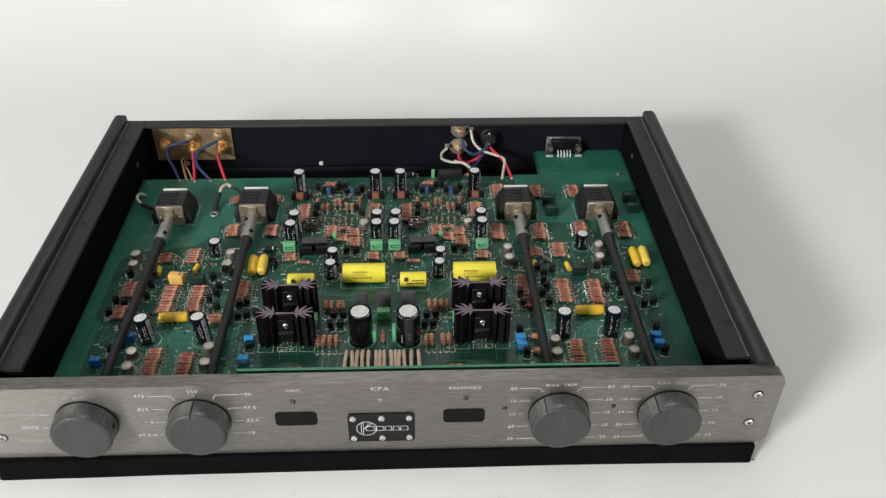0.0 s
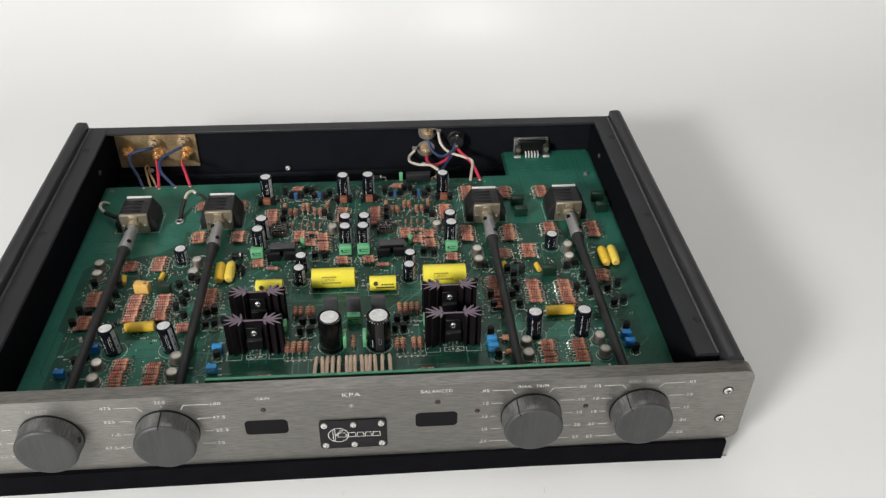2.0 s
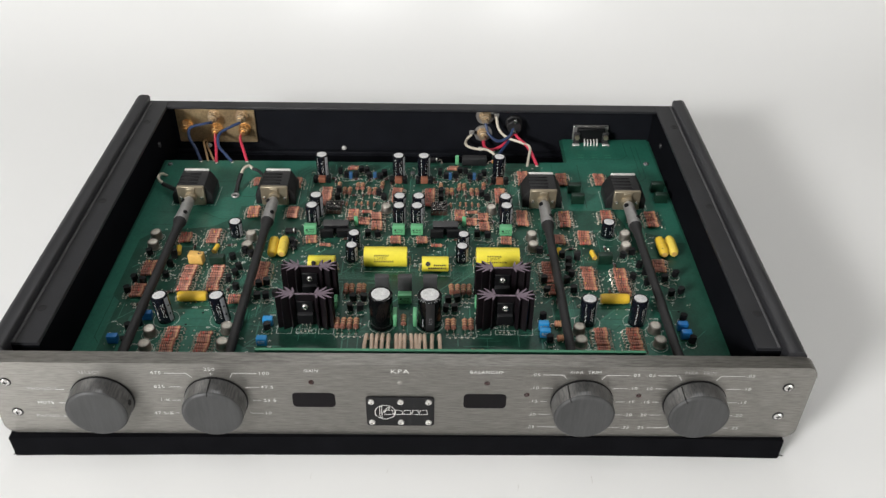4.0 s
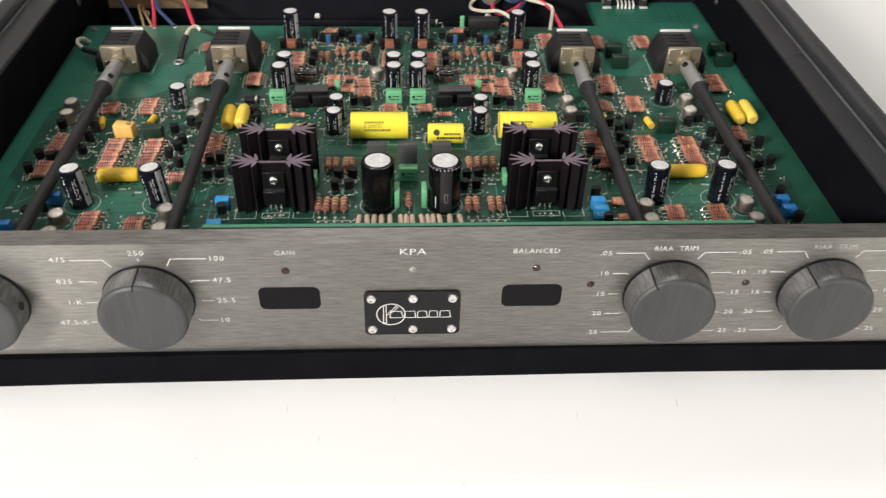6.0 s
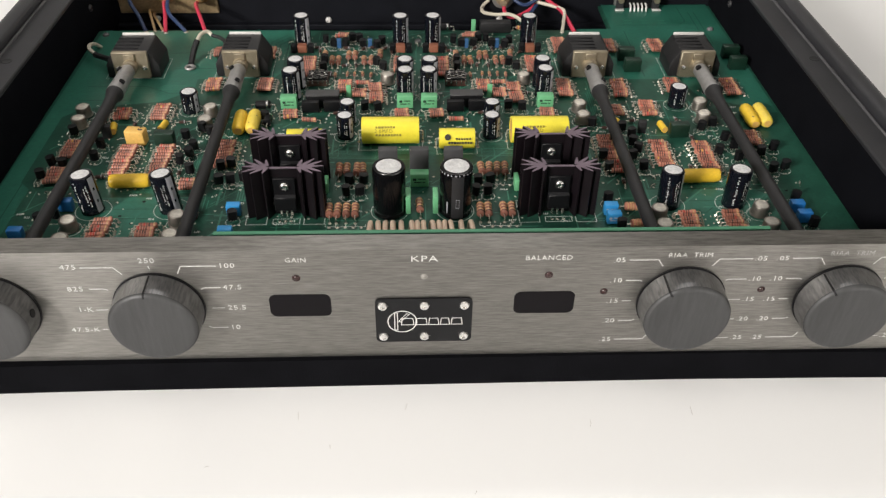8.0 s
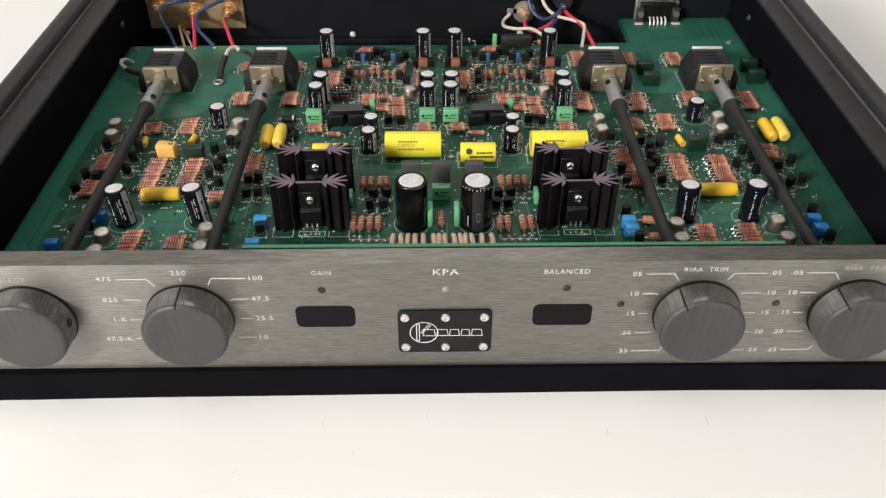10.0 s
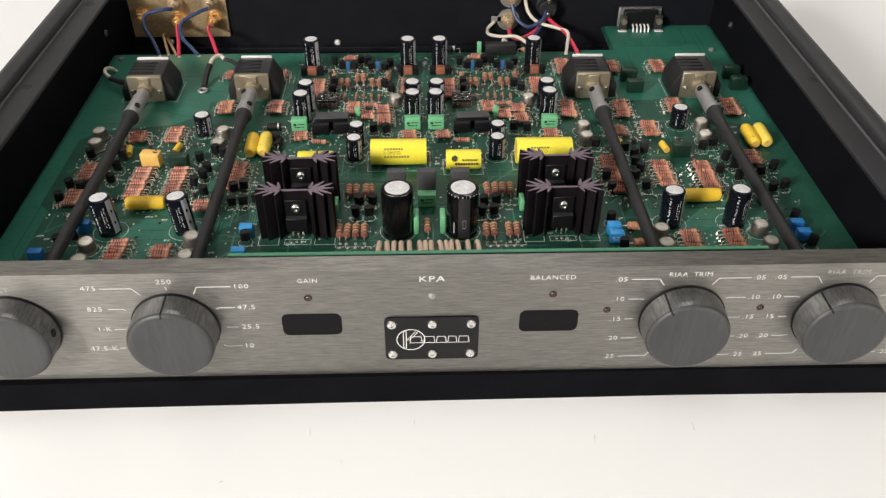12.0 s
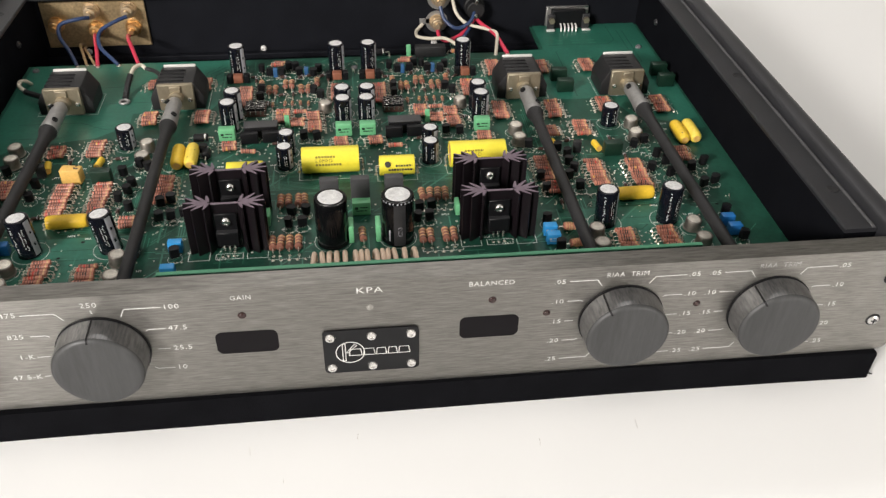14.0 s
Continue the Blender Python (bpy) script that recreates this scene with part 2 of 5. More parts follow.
def lathe(bm, profile, seg=20, m=Matrix()):
    """A body turned about z from (radius, height) pairs; both ends close."""
    rings = []
    for r, z in profile:
        if r < 1e-6:
            rings.append([bm.verts.new(m @ Vector((0, 0, z)))])
        else:
            rings.append([bm.verts.new(m @ Vector((r * math.cos(a), r * math.sin(a), z))) for a in (2 * math.pi * i / seg for i in range(seg))])
    for a, b in zip(rings, rings[1:]):
        for i in range(seg):
            j = (i + 1) % seg
            quad = [a[i % len(a)], a[j % len(a)], b[j % len(b)], b[i % len(b)]]
            quad = list(dict.fromkeys(quad))
            if len(quad) > 2:
                bm.faces.new(quad)
    for ring, flip in ((rings[0], True), (rings[-1], False)):
        if len(ring) > 2:
            bm.faces.new(ring[::-1] if flip else ring)
    return bm


def prism(bm, outline, m, depth):
    """An outline of (u, v) pairs, drawn in the xy plane of m and pulled along its z."""
    lo = [bm.verts.new(m @ Vector((u, v, 0))) for u, v in outline]
    hi = [bm.verts.new(m @ Vector((u, v, depth))) for u, v in outline]
    bm.faces.new(lo[::-1]), bm.faces.new(hi)
    for i in range(len(lo)):
        j = (i + 1) % len(lo)
        bm.faces.new((lo[i], lo[j], hi[j], hi[i]))
    return bm


def rounded(w, h, r, n=5):
    pts = []
    for cx, cy, a0 in ((w / 2 - r, h / 2 - r, 0), (-w / 2 + r, h / 2 - r, 90), (-w / 2 + r, -h / 2 + r, 180), (w / 2 - r, -h / 2 + r, 270)):
        pts += [(cx + r * math.cos(radians(a0 + 90 * i / n)), cy + r * math.sin(radians(a0 + 90 * i / n))) for i in range(n + 1)]
    return pts


def smooth_path(pts, n=6):
    pts = [Vector(p) for p in pts]
    q = [pts[0] * 2 - pts[1], *pts, pts[-1] * 2 - pts[-2]]
    out = []
    for a, b, c, d in zip(q, q[1:], q[2:], q[3:]):
        for i in range(n):
            t = i / n
            out.append(0.5 * (2 * b + (c - a) * t + (2 * a - 5 * b + 4 * c - d) * t * t + (3 * b - a - 3 * c + d) * t ** 3))
    return out + [pts[-1]]


def tube(bm, pts, r, seg=6, n=0):
    pts = smooth_path(pts, n) if n else [Vector(p) for p in pts]
    rings, side = [], None
    for i, p in enumerate(pts):
        d = (pts[min(i + 1, len(pts) - 1)] - pts[max(i - 1, 0)]).normalized()
        side = (side - d * side.dot(d)).normalized() if side else d.orthogonal().normalized()
        up = d.cross(side)
        rings.append([bm.verts.new(p + r * (side * math.cos(2 * math.pi * k / seg) + up * math.sin(2 * math.pi * k / seg))) for k in range(seg)])
    for a, b in zip(rings, rings[1:]):
        for k in range(seg):
            j = (k + 1) % seg
            bm.faces.new((a[k], a[j], b[j], b[k]))
    bm.faces.new(rings[0][::-1]), bm.faces.new(rings[-1])
    return bm


def arc_patch(bm, r, z0, z1, a0, a1, n=6, thick=0.06):
    """A thin curved label on a cylinder of radius r, from angle a0 to a1 in degrees."""
    lo, hi = [], []
    for i in range(n + 1):
        a = radians(a0 + (a1 - a0) * i / n)
        lo.append(bm.verts.new((( r + thick) * math.cos(a), (r + thick) * math.sin(a), z0)))
        hi.append(bm.verts.new(((r + thick) * math.cos(a), (r + thick) * math.sin(a), z1)))
    for i in range(n):
        bm.faces.new((lo[i], lo[i + 1], hi[i + 1], hi[i]))
    return bm


def part(name, bm, mat, parent=None, label=""):
    """Links a bmesh, drawn in millimetres, as one mesh object under its thing."""
    bmesh.ops.scale(bm, vec=(S, S, S), verts=bm.verts)
    bmesh.ops.recalc_face_normals(bm, faces=bm.faces)
    me = bpy.data.meshes.new(name)
    bm.to_mesh(me)
    bm.free()
    for p in me.polygons:
        p.use_smooth = True
    me.set_sharp_from_angle(angle=radians(38))
    me.materials.append(mat)
    ob = new(name, me)
    if parent:
        ob.parent = parent
    if label:
        tagged(ob, label)
    return ob


def shared(name, source, parent, m=None):
    """One more part on the mesh of another."""
    ob = new(name, source.data)
    ob.parent = parent
    if m is not None:
        ob.matrix_basis = m
    return ob


def thing(name, label, category, m=Matrix(), group="", kind=""):
    ob = new(name)
    ob.empty_display_size = 0.003
    ob.matrix_basis = m
    return tagged(ob, label, category, group, kind)


def repeat(make, poses, *args, **kw):
    first = make(*args, **kw)
    first.matrix_basis = poses[0]
    return [first] + [copy_thing(first, m) for m in poses[1:]]


def BM():
    return bmesh.new()


def lettering(words, size, mat, parent, m, name="lettering", align="CENTER", thick=0.05, spread=1.0, wide=1.0):
    """Raised words in the built-in font; size is the capital height in millimetres."""
    cu = bpy.data.curves.new(name, "FONT")
    cu.body, cu.size, cu.align_x, cu.align_y, cu.extrude = words, size * S * 1.37, align, "CENTER", thick * S
    cu.resolution_u, cu.space_character, cu.offset = 2, spread, -size * S * 0.012
    tmp = new(name, cu)
    me = bpy.data.meshes.new_from_object(tmp.evaluated_get(bpy.context.evaluated_depsgraph_get()))
    bpy.data.objects.remove(tmp)
    bpy.data.curves.remove(cu)
    me.materials.clear()
    me.materials.append(mat)
    ob = new(name, me)
    if parent:
        ob.parent = parent
    ob.matrix_basis = m @ Matrix.Diagonal((wide, 1, 1, 1))
    return ob


def screw_head(bm, r, h, m):
    """A domed head with a cross cut in it, along z of m."""
    lathe(bm, [(r, 0), (r, h * 0.35), (r * 0.8, h * 0.8), (r * 0.4, h), (r * 0.36, h * 0.62), (0, h * 0.6)], 16, m)
    return bm

# ---- the room and the table ----
def structure(name, bm, mat, label, category):
    return tagged(part(name, bm, mat), label, category, kind="structure")


def sweep_profile(lift):
    """The white sheet from the side: flat under the case, then curving up behind it."""
    pts = [(-900, lift)]
    pts += [(470 + 520 * math.sin(radians(a)), 520 - 520 * math.cos(radians(a)) + lift) for a in range(0, 53, 4)]
    return pts


upper = sweep_profile(0)
structure("tabletop", prism(BM(), upper + [(y + 3, z - 1) for y, z in upper[::-1]][:-1] + [(-900, -3)], Matrix(((0, 0, 1, -1500), (1, 0, 0, 0), (0, 1, 0, 0), (0, 0, 0, 1))), 3000), M_TABLE,
          "glossy white sheet, flat under the case and curving up behind it", "backdrop sheet")
structure("table", box(BM(), -1500, 1500, -900, 1400, -40, -3.2, 3, 2), M_WALL, "plain white table under the glossy sheet", "table")
structure("floor", box(BM(), -3000, 3000, -3000, 3500, -800, -760), M_FLOOR, "plain grey room floor", "floor")
structure("wall_north", box(BM(), -3000, 3000, 3500, 3600, -760, 2300), M_WALL, "plain grey painted room wall", "wall")
structure("wall_south", box(BM(), -3000, 3000, -3100, -3000, -760, 2300), M_WALL, "plain grey painted room wall", "wall")
structure("wall_east", box(BM(), 3000, 3100, -3100, 3600, -760, 2300), M_WALL, "plain grey painted room wall", "wall")
structure("wall_west", box(BM(), -3100, -3000, -3100, 3600, -760, 2300), M_WALL, "plain grey painted room wall", "wall")
structure("ceiling", box(BM(), -3100, 3100, -3100, 3600, 2300, 2380), M_CEIL, "plain grey ceiling", "ceiling")
table_leg = part("table_leg", box(BM(), -30, 30, -30, 30, -760, -30, 2), M_GREYMETAL)
tagged(table_leg, "grey steel table leg under the tabletop", "table leg", kind="structure")
table_leg.location = (-1.4, -0.8, 0)
for lx, ly in ((1.4, -0.8), (-1.4, 1.8), (1.4, 1.8)):
    copy_thing(table_leg, pose(lx, ly, 0))

# ---- the case ----
BOARD_Z = 40.0

pad = prism(BM(), [(-241, -4.6), (-193, -3.6), (-142, -2.8), (-39, -2.2), (37, -1.8), (116, -1.4), (191, -2.0), (238, -3.2), (239, 333), (-240.5, 333)], Matrix(), 17)
bmesh.ops.bevel(pad, geom=list(pad.edges), offset=0.8, segments=2, profile=0.5, affect="EDGES")
foam = part("foam_pad", pad, M_FOAM)
tagged(foam, "black felt-covered foam pad under the preamplifier case", "foam pad")
part("loose_thread", tube(BM(), [(237, -1, 1), (239, -2, 2.2), (240.6, -1.6, 1.2), (241.6, -0.8, 0.3)], 0.35, 5, 5), M_FOAM, foam, "loose black thread at a corner")
part("loose_thread", tube(BM(), [(-239, -3.4, 2), (-241, -4.2, 1.8), (-242.4, -3.6, 0.3)], 0.35, 5, 5), M_FOAM, foam, "loose black thread at a corner")

case = thing("case", "open black anodised aluminium preamplifier case without its cover", "amplifier case")
RAIL = [(0, 18), (12.0, 18), (12.0, 73), (11.6, 76.6), (10.4, 79.2), (8.6, 80.6), (6.4, 81.0), (1.2, 80.6), (0.4, 80.1), (0, 79.2)]
LEDGE_IN, RAIL_IN = {1: 213.6, -1: 215}, {1: 228.8, -1: 231.6}
ALONG = Matrix(((1, 0, 0, 0), (0, 0, 1, 9.8), (0, 1, 0, 0), (0, 0, 0, 1)))
for sx in (1, -1):
    a, b = LEDGE_IN[sx], RAIL_IN[sx]
    wall = part("side_wall", prism(BM(), [(sx * (x + b), z) for x, z in RAIL], ALONG, 315.5), M_CHASSIS, case, "black side extrusion with a raised outer rail")
    shelf = [(a, 73.2), (b, 73.2), (b, 75.4), (a + 0.6, 75.4), (a, 74.8)]
    part("cover_ledge", prism(BM(), [(sx * x, z) for x, z in shelf], ALONG @ Matrix.Translation((0, 0, 9)), 305), M_CHASSIS, wall, "black flat ledge for the missing cover")
    # the bead's pale colour paints the highlight that runs along the ledge
    lip = [(b - 2.4, 75.3), (b - 1.2, 75.3), (b - 1.2, 76.0), (b - 1.5, 76.3), (b - 2.1, 76.3), (b - 2.4, 76.0)]
    part("ledge_lip", prism(BM(), [(sx * x, z) for x, z in lip], ALONG @ Matrix.Translation((0, 0, 9)), 305), M_LIP, wall, "thin bead beside the rail, its highlight painted pale")
    part("inner_wall", prism(BM(), [(sx * x, z) for x, z in ((a, 18), (b, 18), (b, 73.2), (a, 73.2))], ALONG @ Matrix.Translation((0, 0, 9)), 307), M_INNER, wall, "dull black inner wall")
    part("front_block", prism(BM(), [(sx * x, z) for x, z in ((a, 18), (b, 18), (b, 67), (a, 67))], ALONG, 9), M_INNER, wall)
    # countersunk cover screws' holes along the ledge
    for y in (50, 168.5, 287):
        h = BM()
        lathe(h, [(3.0, 0), (3.0, 0.12), (2.6, 0.3), (1.6, 0.06), (0, 0.05)], 16)
        hole = part("screw_hole", h, M_BLACKMATT, wall)
        hole.location = (sx * (a + 9.2) * S, y * S, 75.4 * S)
rear = BM()
box(rear, -241, 239, 326.5, 330.5, 18, 72.4, 0.3)
part("rear_wall", rear, M_REAR, case)
part("rear_flange", box(BM(), -231.4, 228.6, 315, 326.4, 72.4, 74.8, 0.5), M_CHASSIS, case)
part("floor_pan", box(BM(), -215, 213.6, 9.8, 326.5, 18, 23), M_INNER, case)
part("rear_lip", box(BM(), -215, 213.6, 321, 326.5, 23, 27, 0.6), M_REAR, case)
for x, z in ((-64, 28.5), (-187, 30), (61, 29), (162, 29)):
    bm = BM()
    screw_head(bm, 2.3, 1.6, Matrix.Translation((x, 326.5, z)) @ Matrix.Rotation(radians(90), 4, "X"))
    part("screw", bm, M_PALEMETAL, case, "bright steel cross-head screw")
for x, y, s in ((-215, 278, -1), (213.6, 284, 1)):
    bm = BM()
    screw_head(bm, 2.3, 1.6, Matrix.Translation((x, y, 58.5)) @ Matrix.Rotation(radians(-90 * s), 4, "Y"))
    part("screw", bm, M_GREYBLACK, case, "dark dull cross-head screw")

# ---- the front plate ----
front = thing("front_panel", "brushed silver aluminium front panel with engraved white lettering", "front panel", at(0, 0, 47.6))
ROUND = [(u + 0.6, v - 0.2) for u, v in rounded(487.4, 60.6, 6.5, 6)]
bm = prism(BM(), ROUND, Matrix(((1, 0, 0, 0), (0, 0, 1, 0), (0, 1, 0, 0), (0, 0, 0, 1))), 9.6)
es = [e for e in bm.edges if abs(e.verts[0].co.y - e.verts[1].co.y) < 1e-4]
bmesh.ops.bevel(bm, geom=es, offset=0.5, segments=2, profile=0.5, affect="EDGES")
plate = part("plate", bm, M_PLATE, front)
for p in plate.data.polygons:
    p.use_smooth = False


def on_front(x, z, y=-0.03):
    """A pose on the panel's face, its z pointing out to the viewer; x and z as in the world."""
    return at(x, y, z - 48.1, 90, 0, 0)


for x in (-51.4, 50.8):
    w = part("display_window", prism(BM(), rounded(25.6, 12.4, 3.0), Matrix.Translation((0, 0, -0.4)), 0.46), M_WINDOW, front, "dark smoked plastic display window")
    w.matrix_basis = on_front(x, 48.5)


def lamp_part(x, z, r, mat, label):
    bz = lathe(BM(), [(r * 1.35, 0), (r * 1.35, 0.15), (r, 0.18), (r * 0.8, 0.5), (r * 0.4, 0.8), (0, 0.85)], 14)
    o = part("indicator_light", bz, mat, front, label)
    o.matrix_basis = on_front(x, z)


lamp_part(-51.8, 63.7, 1.3, M_REDLED, "unlit dark red indicator light")
lamp_part(51.5, 63.8, 1.3, M_REDLED, "unlit dark red indicator light")
lamp_part(0.2, 63.7, 1.2, M_CLEARLED, "unlit milky indicator light")
lamp_part(75.5, 54.3, 1.25, M_REDLED, "unlit dark red indicator light")
lamp_part(142.3, 54.3, 1.25, M_REDLED, "unlit dark red indicator light")

badge = part("badge", prism(BM(), rounded(41, 25, 2.4), Matrix(), 0.9), M_BLACK, front, "small black badge with a white outlined emblem")
badge.matrix_basis = on_front(0.1, 39.6)
scr = None
for x in (-17.3, 0.2, 17.0):
    for z in (9.0, -8.8):
        if scr is None:
            bm = BM()
            screw_head(bm, 2.25, 1.5, Matrix())
            scr = part("badge_screw", bm, M_STEEL, badge, "bright steel screw")
            scr.matrix_basis = at(x, z, 0.9)
        else:
            shared("badge_screw", scr, badge, at(x, z, 0.9))
ring = BM()
for i in range(40):
    a0, a1 = 2 * math.pi * i / 40, 2 * math.pi * (i + 1) / 40
    vs = [ring.verts.new((r * math.cos(a), r * math.sin(a), 0)) for r, a in ((6.3, a0), (5.9, a0), (5.9, a1), (6.3, a1))]
    ring.faces.new(vs)
emblem_ring = part("emblem_ring", ring, M_WHITE, badge)
emblem_ring.matrix_basis = at(-9.2, -0.4, 0.95)


def frame_shape(bm, pts, w):
    """A closed outline drawn with a thin line."""
    n = len(pts)
    for i in range(n):
        a, b = Vector((*pts[i], 0)), Vector((*pts[(i + 1) % n], 0))
        d = (b - a).normalized()
        s = Vector((-d.y, d.x, 0)) * w / 2
        a2, b2 = a - d * w / 2, b + d * w / 2
        bm.faces.new([bm.verts.new(p) for p in (a2 - s, b2 - s, b2 + s, a2 + s)])
    return bm


for x0, x1 in ((-9.6, -4.2), (-3.6, 1.4), (2.0, 6.4), (7.0, 11.0), (11.6, 16.4)):
    bar = frame_shape(BM(), [(x0, -2.0), (x1, -2.0), (x1 - 0.5, 1.7), (x0 + 0.4, 1.7)], 0.32)
    part("emblem_bar", bar, M_WHITE, badge).matrix_basis = at(0, -0.3, 0.96)
strut = BM()
frame_shape(strut, [(-12.4, -5.0), (-11.2, -5.0), (-11.2, 5.0), (-12.4, 5.0)], 0.35)
frame_shape(strut, [(-10.9, -0.2), (-7.2, 4.6), (-6.2, 4.0), (-10.0, -0.2)], 0.3)
emblem_strut = part("emblem_strut", strut, M_WHITE, badge)
emblem_strut.matrix_basis = at(0, -0.3, 0.955)

for x, z in ((229.8, 62.2), (229.8, 37.2), (-231, 62.2), (-231, 36.5)):
    o = part("panel_screw", lathe(BM(), [(2.6, 0), (2.6, 0.6), (2.0, 1.1), (0, 1.25)], 20), M_STEEL, front, "dull steel cross-head screw")
    o.matrix_basis = on_front(x, z)
    part("recess", lathe(BM(), [(3.4, 0), (3.4, 0.06), (2.5, 0.07)], 20), M_BLACK, o, "dark recess")
    cross = box(BM(), -1.5, 1.5, -0.35, 0.35, 1.0, 1.3)
    part("cross_slot", box(cross, -0.35, 0.35, -1.5, 1.5, 1.0, 1.31), M_BLACK, o)

WORDS = (
    ("SELECT", -180.3, 70.4, 2.5, 1.05), ("PHONO-1", -211, 56.4, 2.5, 1.05), ("MUTE", -212, 44.6, 2.5, 1.05), ("PHONO-2", -212, 32.8, 2.5, 1.05),
    ("475", -141.6, 70.6, 2.6, 1.15), ("825", -141.6, 59.0, 2.6, 1.15), ("1-K", -140.2, 47.6, 2.6, 1.1), ("47.5-K", -143, 36.0, 2.6, 1.12), ("250", -110.2, 73.6, 2.6, 1.15),
    ("100", -79.0, 70.6, 2.6, 1.15), ("47.5", -78.2, 59.0, 2.6, 1.15), ("25.5", -77.8, 47.7, 2.6, 1.15), ("10", -80, 36.4, 2.6, 1.15),
    ("GAIN", -51.3, 73.0, 2.45, 0.98), ("KPA", 0.2, 73.0, 3.2, 1.3), ("BALANCED", 50.8, 72.8, 2.5, 1.02),
    ("RIAA  TRIM", 108.6, 73.4, 2.5, 0.98), ("RIAA  TRIM", 175.6, 73.4, 2.5, 0.98))
for words, x, z, size, wide in WORDS:
    worn = words == "SELECT" or x > 150 or words.startswith("PHONO")
    lettering(words, size, M_WORN if worn else M_WHITE, front, on_front(x, z), spread=1.12, wide=wide)
LEVELS = (71.2, 60.2, 48.7, 37.2, 25.8)
for kx in (108.4, 175.8):
    for words, z in zip((".05", ".10", ".15", ".20", ".25"), LEVELS):
        lettering(words, 2.45, M_WHITE, front, on_front(kx - 28.6, z), spread=1.1, wide=1.18)
        lettering(words, 2.45, M_WHITE, front, on_front(kx + 29.8, z), spread=1.1, wide=1.18)


def rule(points):
    """A thin engraved line through (x, z) points."""
    bm = BM()
    for (xa, za), (xb, zb) in zip(points, points[1:]):
        a, b = Vector((xa, -0.04, za - 48.1)), Vector((xb, -0.04, zb - 48.1))
        d = (b - a).normalized()
        s = Vector((-d.z, 0, d.x)) * 0.19
        bm.faces.new([bm.verts.new(p) for p in (a - s, b - s, b + s, a + s)])
    return part("index_line", bm, M_WHITE, front)


rule([(-137, 70.3), (-124, 70.3), (-121, 66.6)])
rule([(-136, 59.0), (-130, 59.0), (-128.6, 58.3)])
rule([(-136, 47.4), (-131, 47.4)])
rule([(-136, 36.2), (-133.6, 36.2)])
rule([(-110, 71.0), (-109.6, 69.2)])
rule([(-99, 66.8), (-97.2, 70.6), (-83, 70.6)])
rule([(-91, 58.2), (-89.6, 59.0), (-83, 59.0)])
rule([(-88, 47.7), (-83, 47.7)])
rule([(-91, 37.3), (-89.8, 36.4), (-83, 36.4)])
rule([(-203.4, 56.0), (-198.2, 56.0)])
rule([(-204, 44.4), (-199.2, 44.4)])
rule([(-203.6, 32.6), (-200.4, 32.6)])
for kx in (108.4, 175.8):
    for side in (-1, 1):
        far = 24.5 if side < 0 else 26.2
        rule([(kx + side * far, 71.2), (kx + side * 12.6, 71.2), (kx + side * 10.2, 67.6)])
        rule([(kx + side * far, 60.2), (kx + side * 18.5, 60.2), (kx + side * 17.6, 59.6)])
        rule([(kx + side * far, 48.7), (kx + side * 20.6, 48.7)])
        rule([(kx + side * far, 37.2), (kx + side * 18.6, 37.2), (kx + side * 17.6, 37.8)])
        rule([(kx + side * far, 25.8), (kx + side * 12.2, 25.8), (kx + side * 10.4, 28.6)])


def knob(label, tick, dot=False):
    """A turned knob that faces the viewer, its axis along -y; tick: the mark's angle from the top, in degrees to its right."""
    k = thing("knob", label, "knob", group="knobs on the front panel")
    turn = Matrix.Rotation(radians(90), 4, "X")
    # black ring drawn in for the shadow between knob and panel
    part("gap_shadow_ring", lathe(BM(), [(18.8, 0.02), (18.8, 0.9), (17.5, 1.0)], 48, turn), M_BLACK, k, "black ring painting the shadow gap behind the knob")
    part("body", lathe(BM(), [(18.0, 0.8), (18.3, 1.1), (18.2, 5.0), (18.05, 10.9), (17.95, 11.5)], 64, turn), M_KNOBSIDE, k)
    part("face", lathe(BM(), [(18.0, 11.4), (17.88, 11.75), (17.5, 12.35), (16.9, 12.75), (16.2, 12.92), (15.4, 13.0), (14, 13.04), (8, 13.06), (0, 13.06)], 64, turn), M_KNOB, k, "matt brushed grey face")
    bm = BM()
    for y0, y1, r0, r1 in ((-1.4, -5.0, 18.38, 18.27), (-5.0, -10.9, 18.27, 18.12), (-10.9, -11.75, 18.12, 17.97), (-11.75, -12.43, 17.97, 17.55), (-12.43, -12.83, 17.55, 16.93), (-12.83, -13.0, 16.93, 16.2)):
        bm.faces.new([bm.verts.new(v) for v in ((-0.42, y0, r0), (0.42, y0, r0), (0.42, y1, r1), (-0.42, y1, r1))])
    part("pointer_line", bm, M_BLACK, k, "thin black pointer line").matrix_basis = pose(0, 0, 0, 0, tick, 0)
    if dot:
        part("set_screw", lathe(BM(), [(1.9, 17.9), (1.9, 18.3), (0, 18.36)], 14), M_BLACK, k, "black recessed set screw").matrix_basis = pose(0, 0, 0, 0, 82, 0) @ at(0, -5.5, 0)
    return k


KNOB_LABEL = "round grey brushed metal knob on the front panel"
for x, tick, dot, more in ((-177, -78, True, ", with set screw"), (-109.4, -2, False, ""), (108.8, -33, False, ""), (176.4, -35, False, "")):
    knob(KNOB_LABEL + more, tick, dot).matrix_basis = at(x, 0, 48.2)

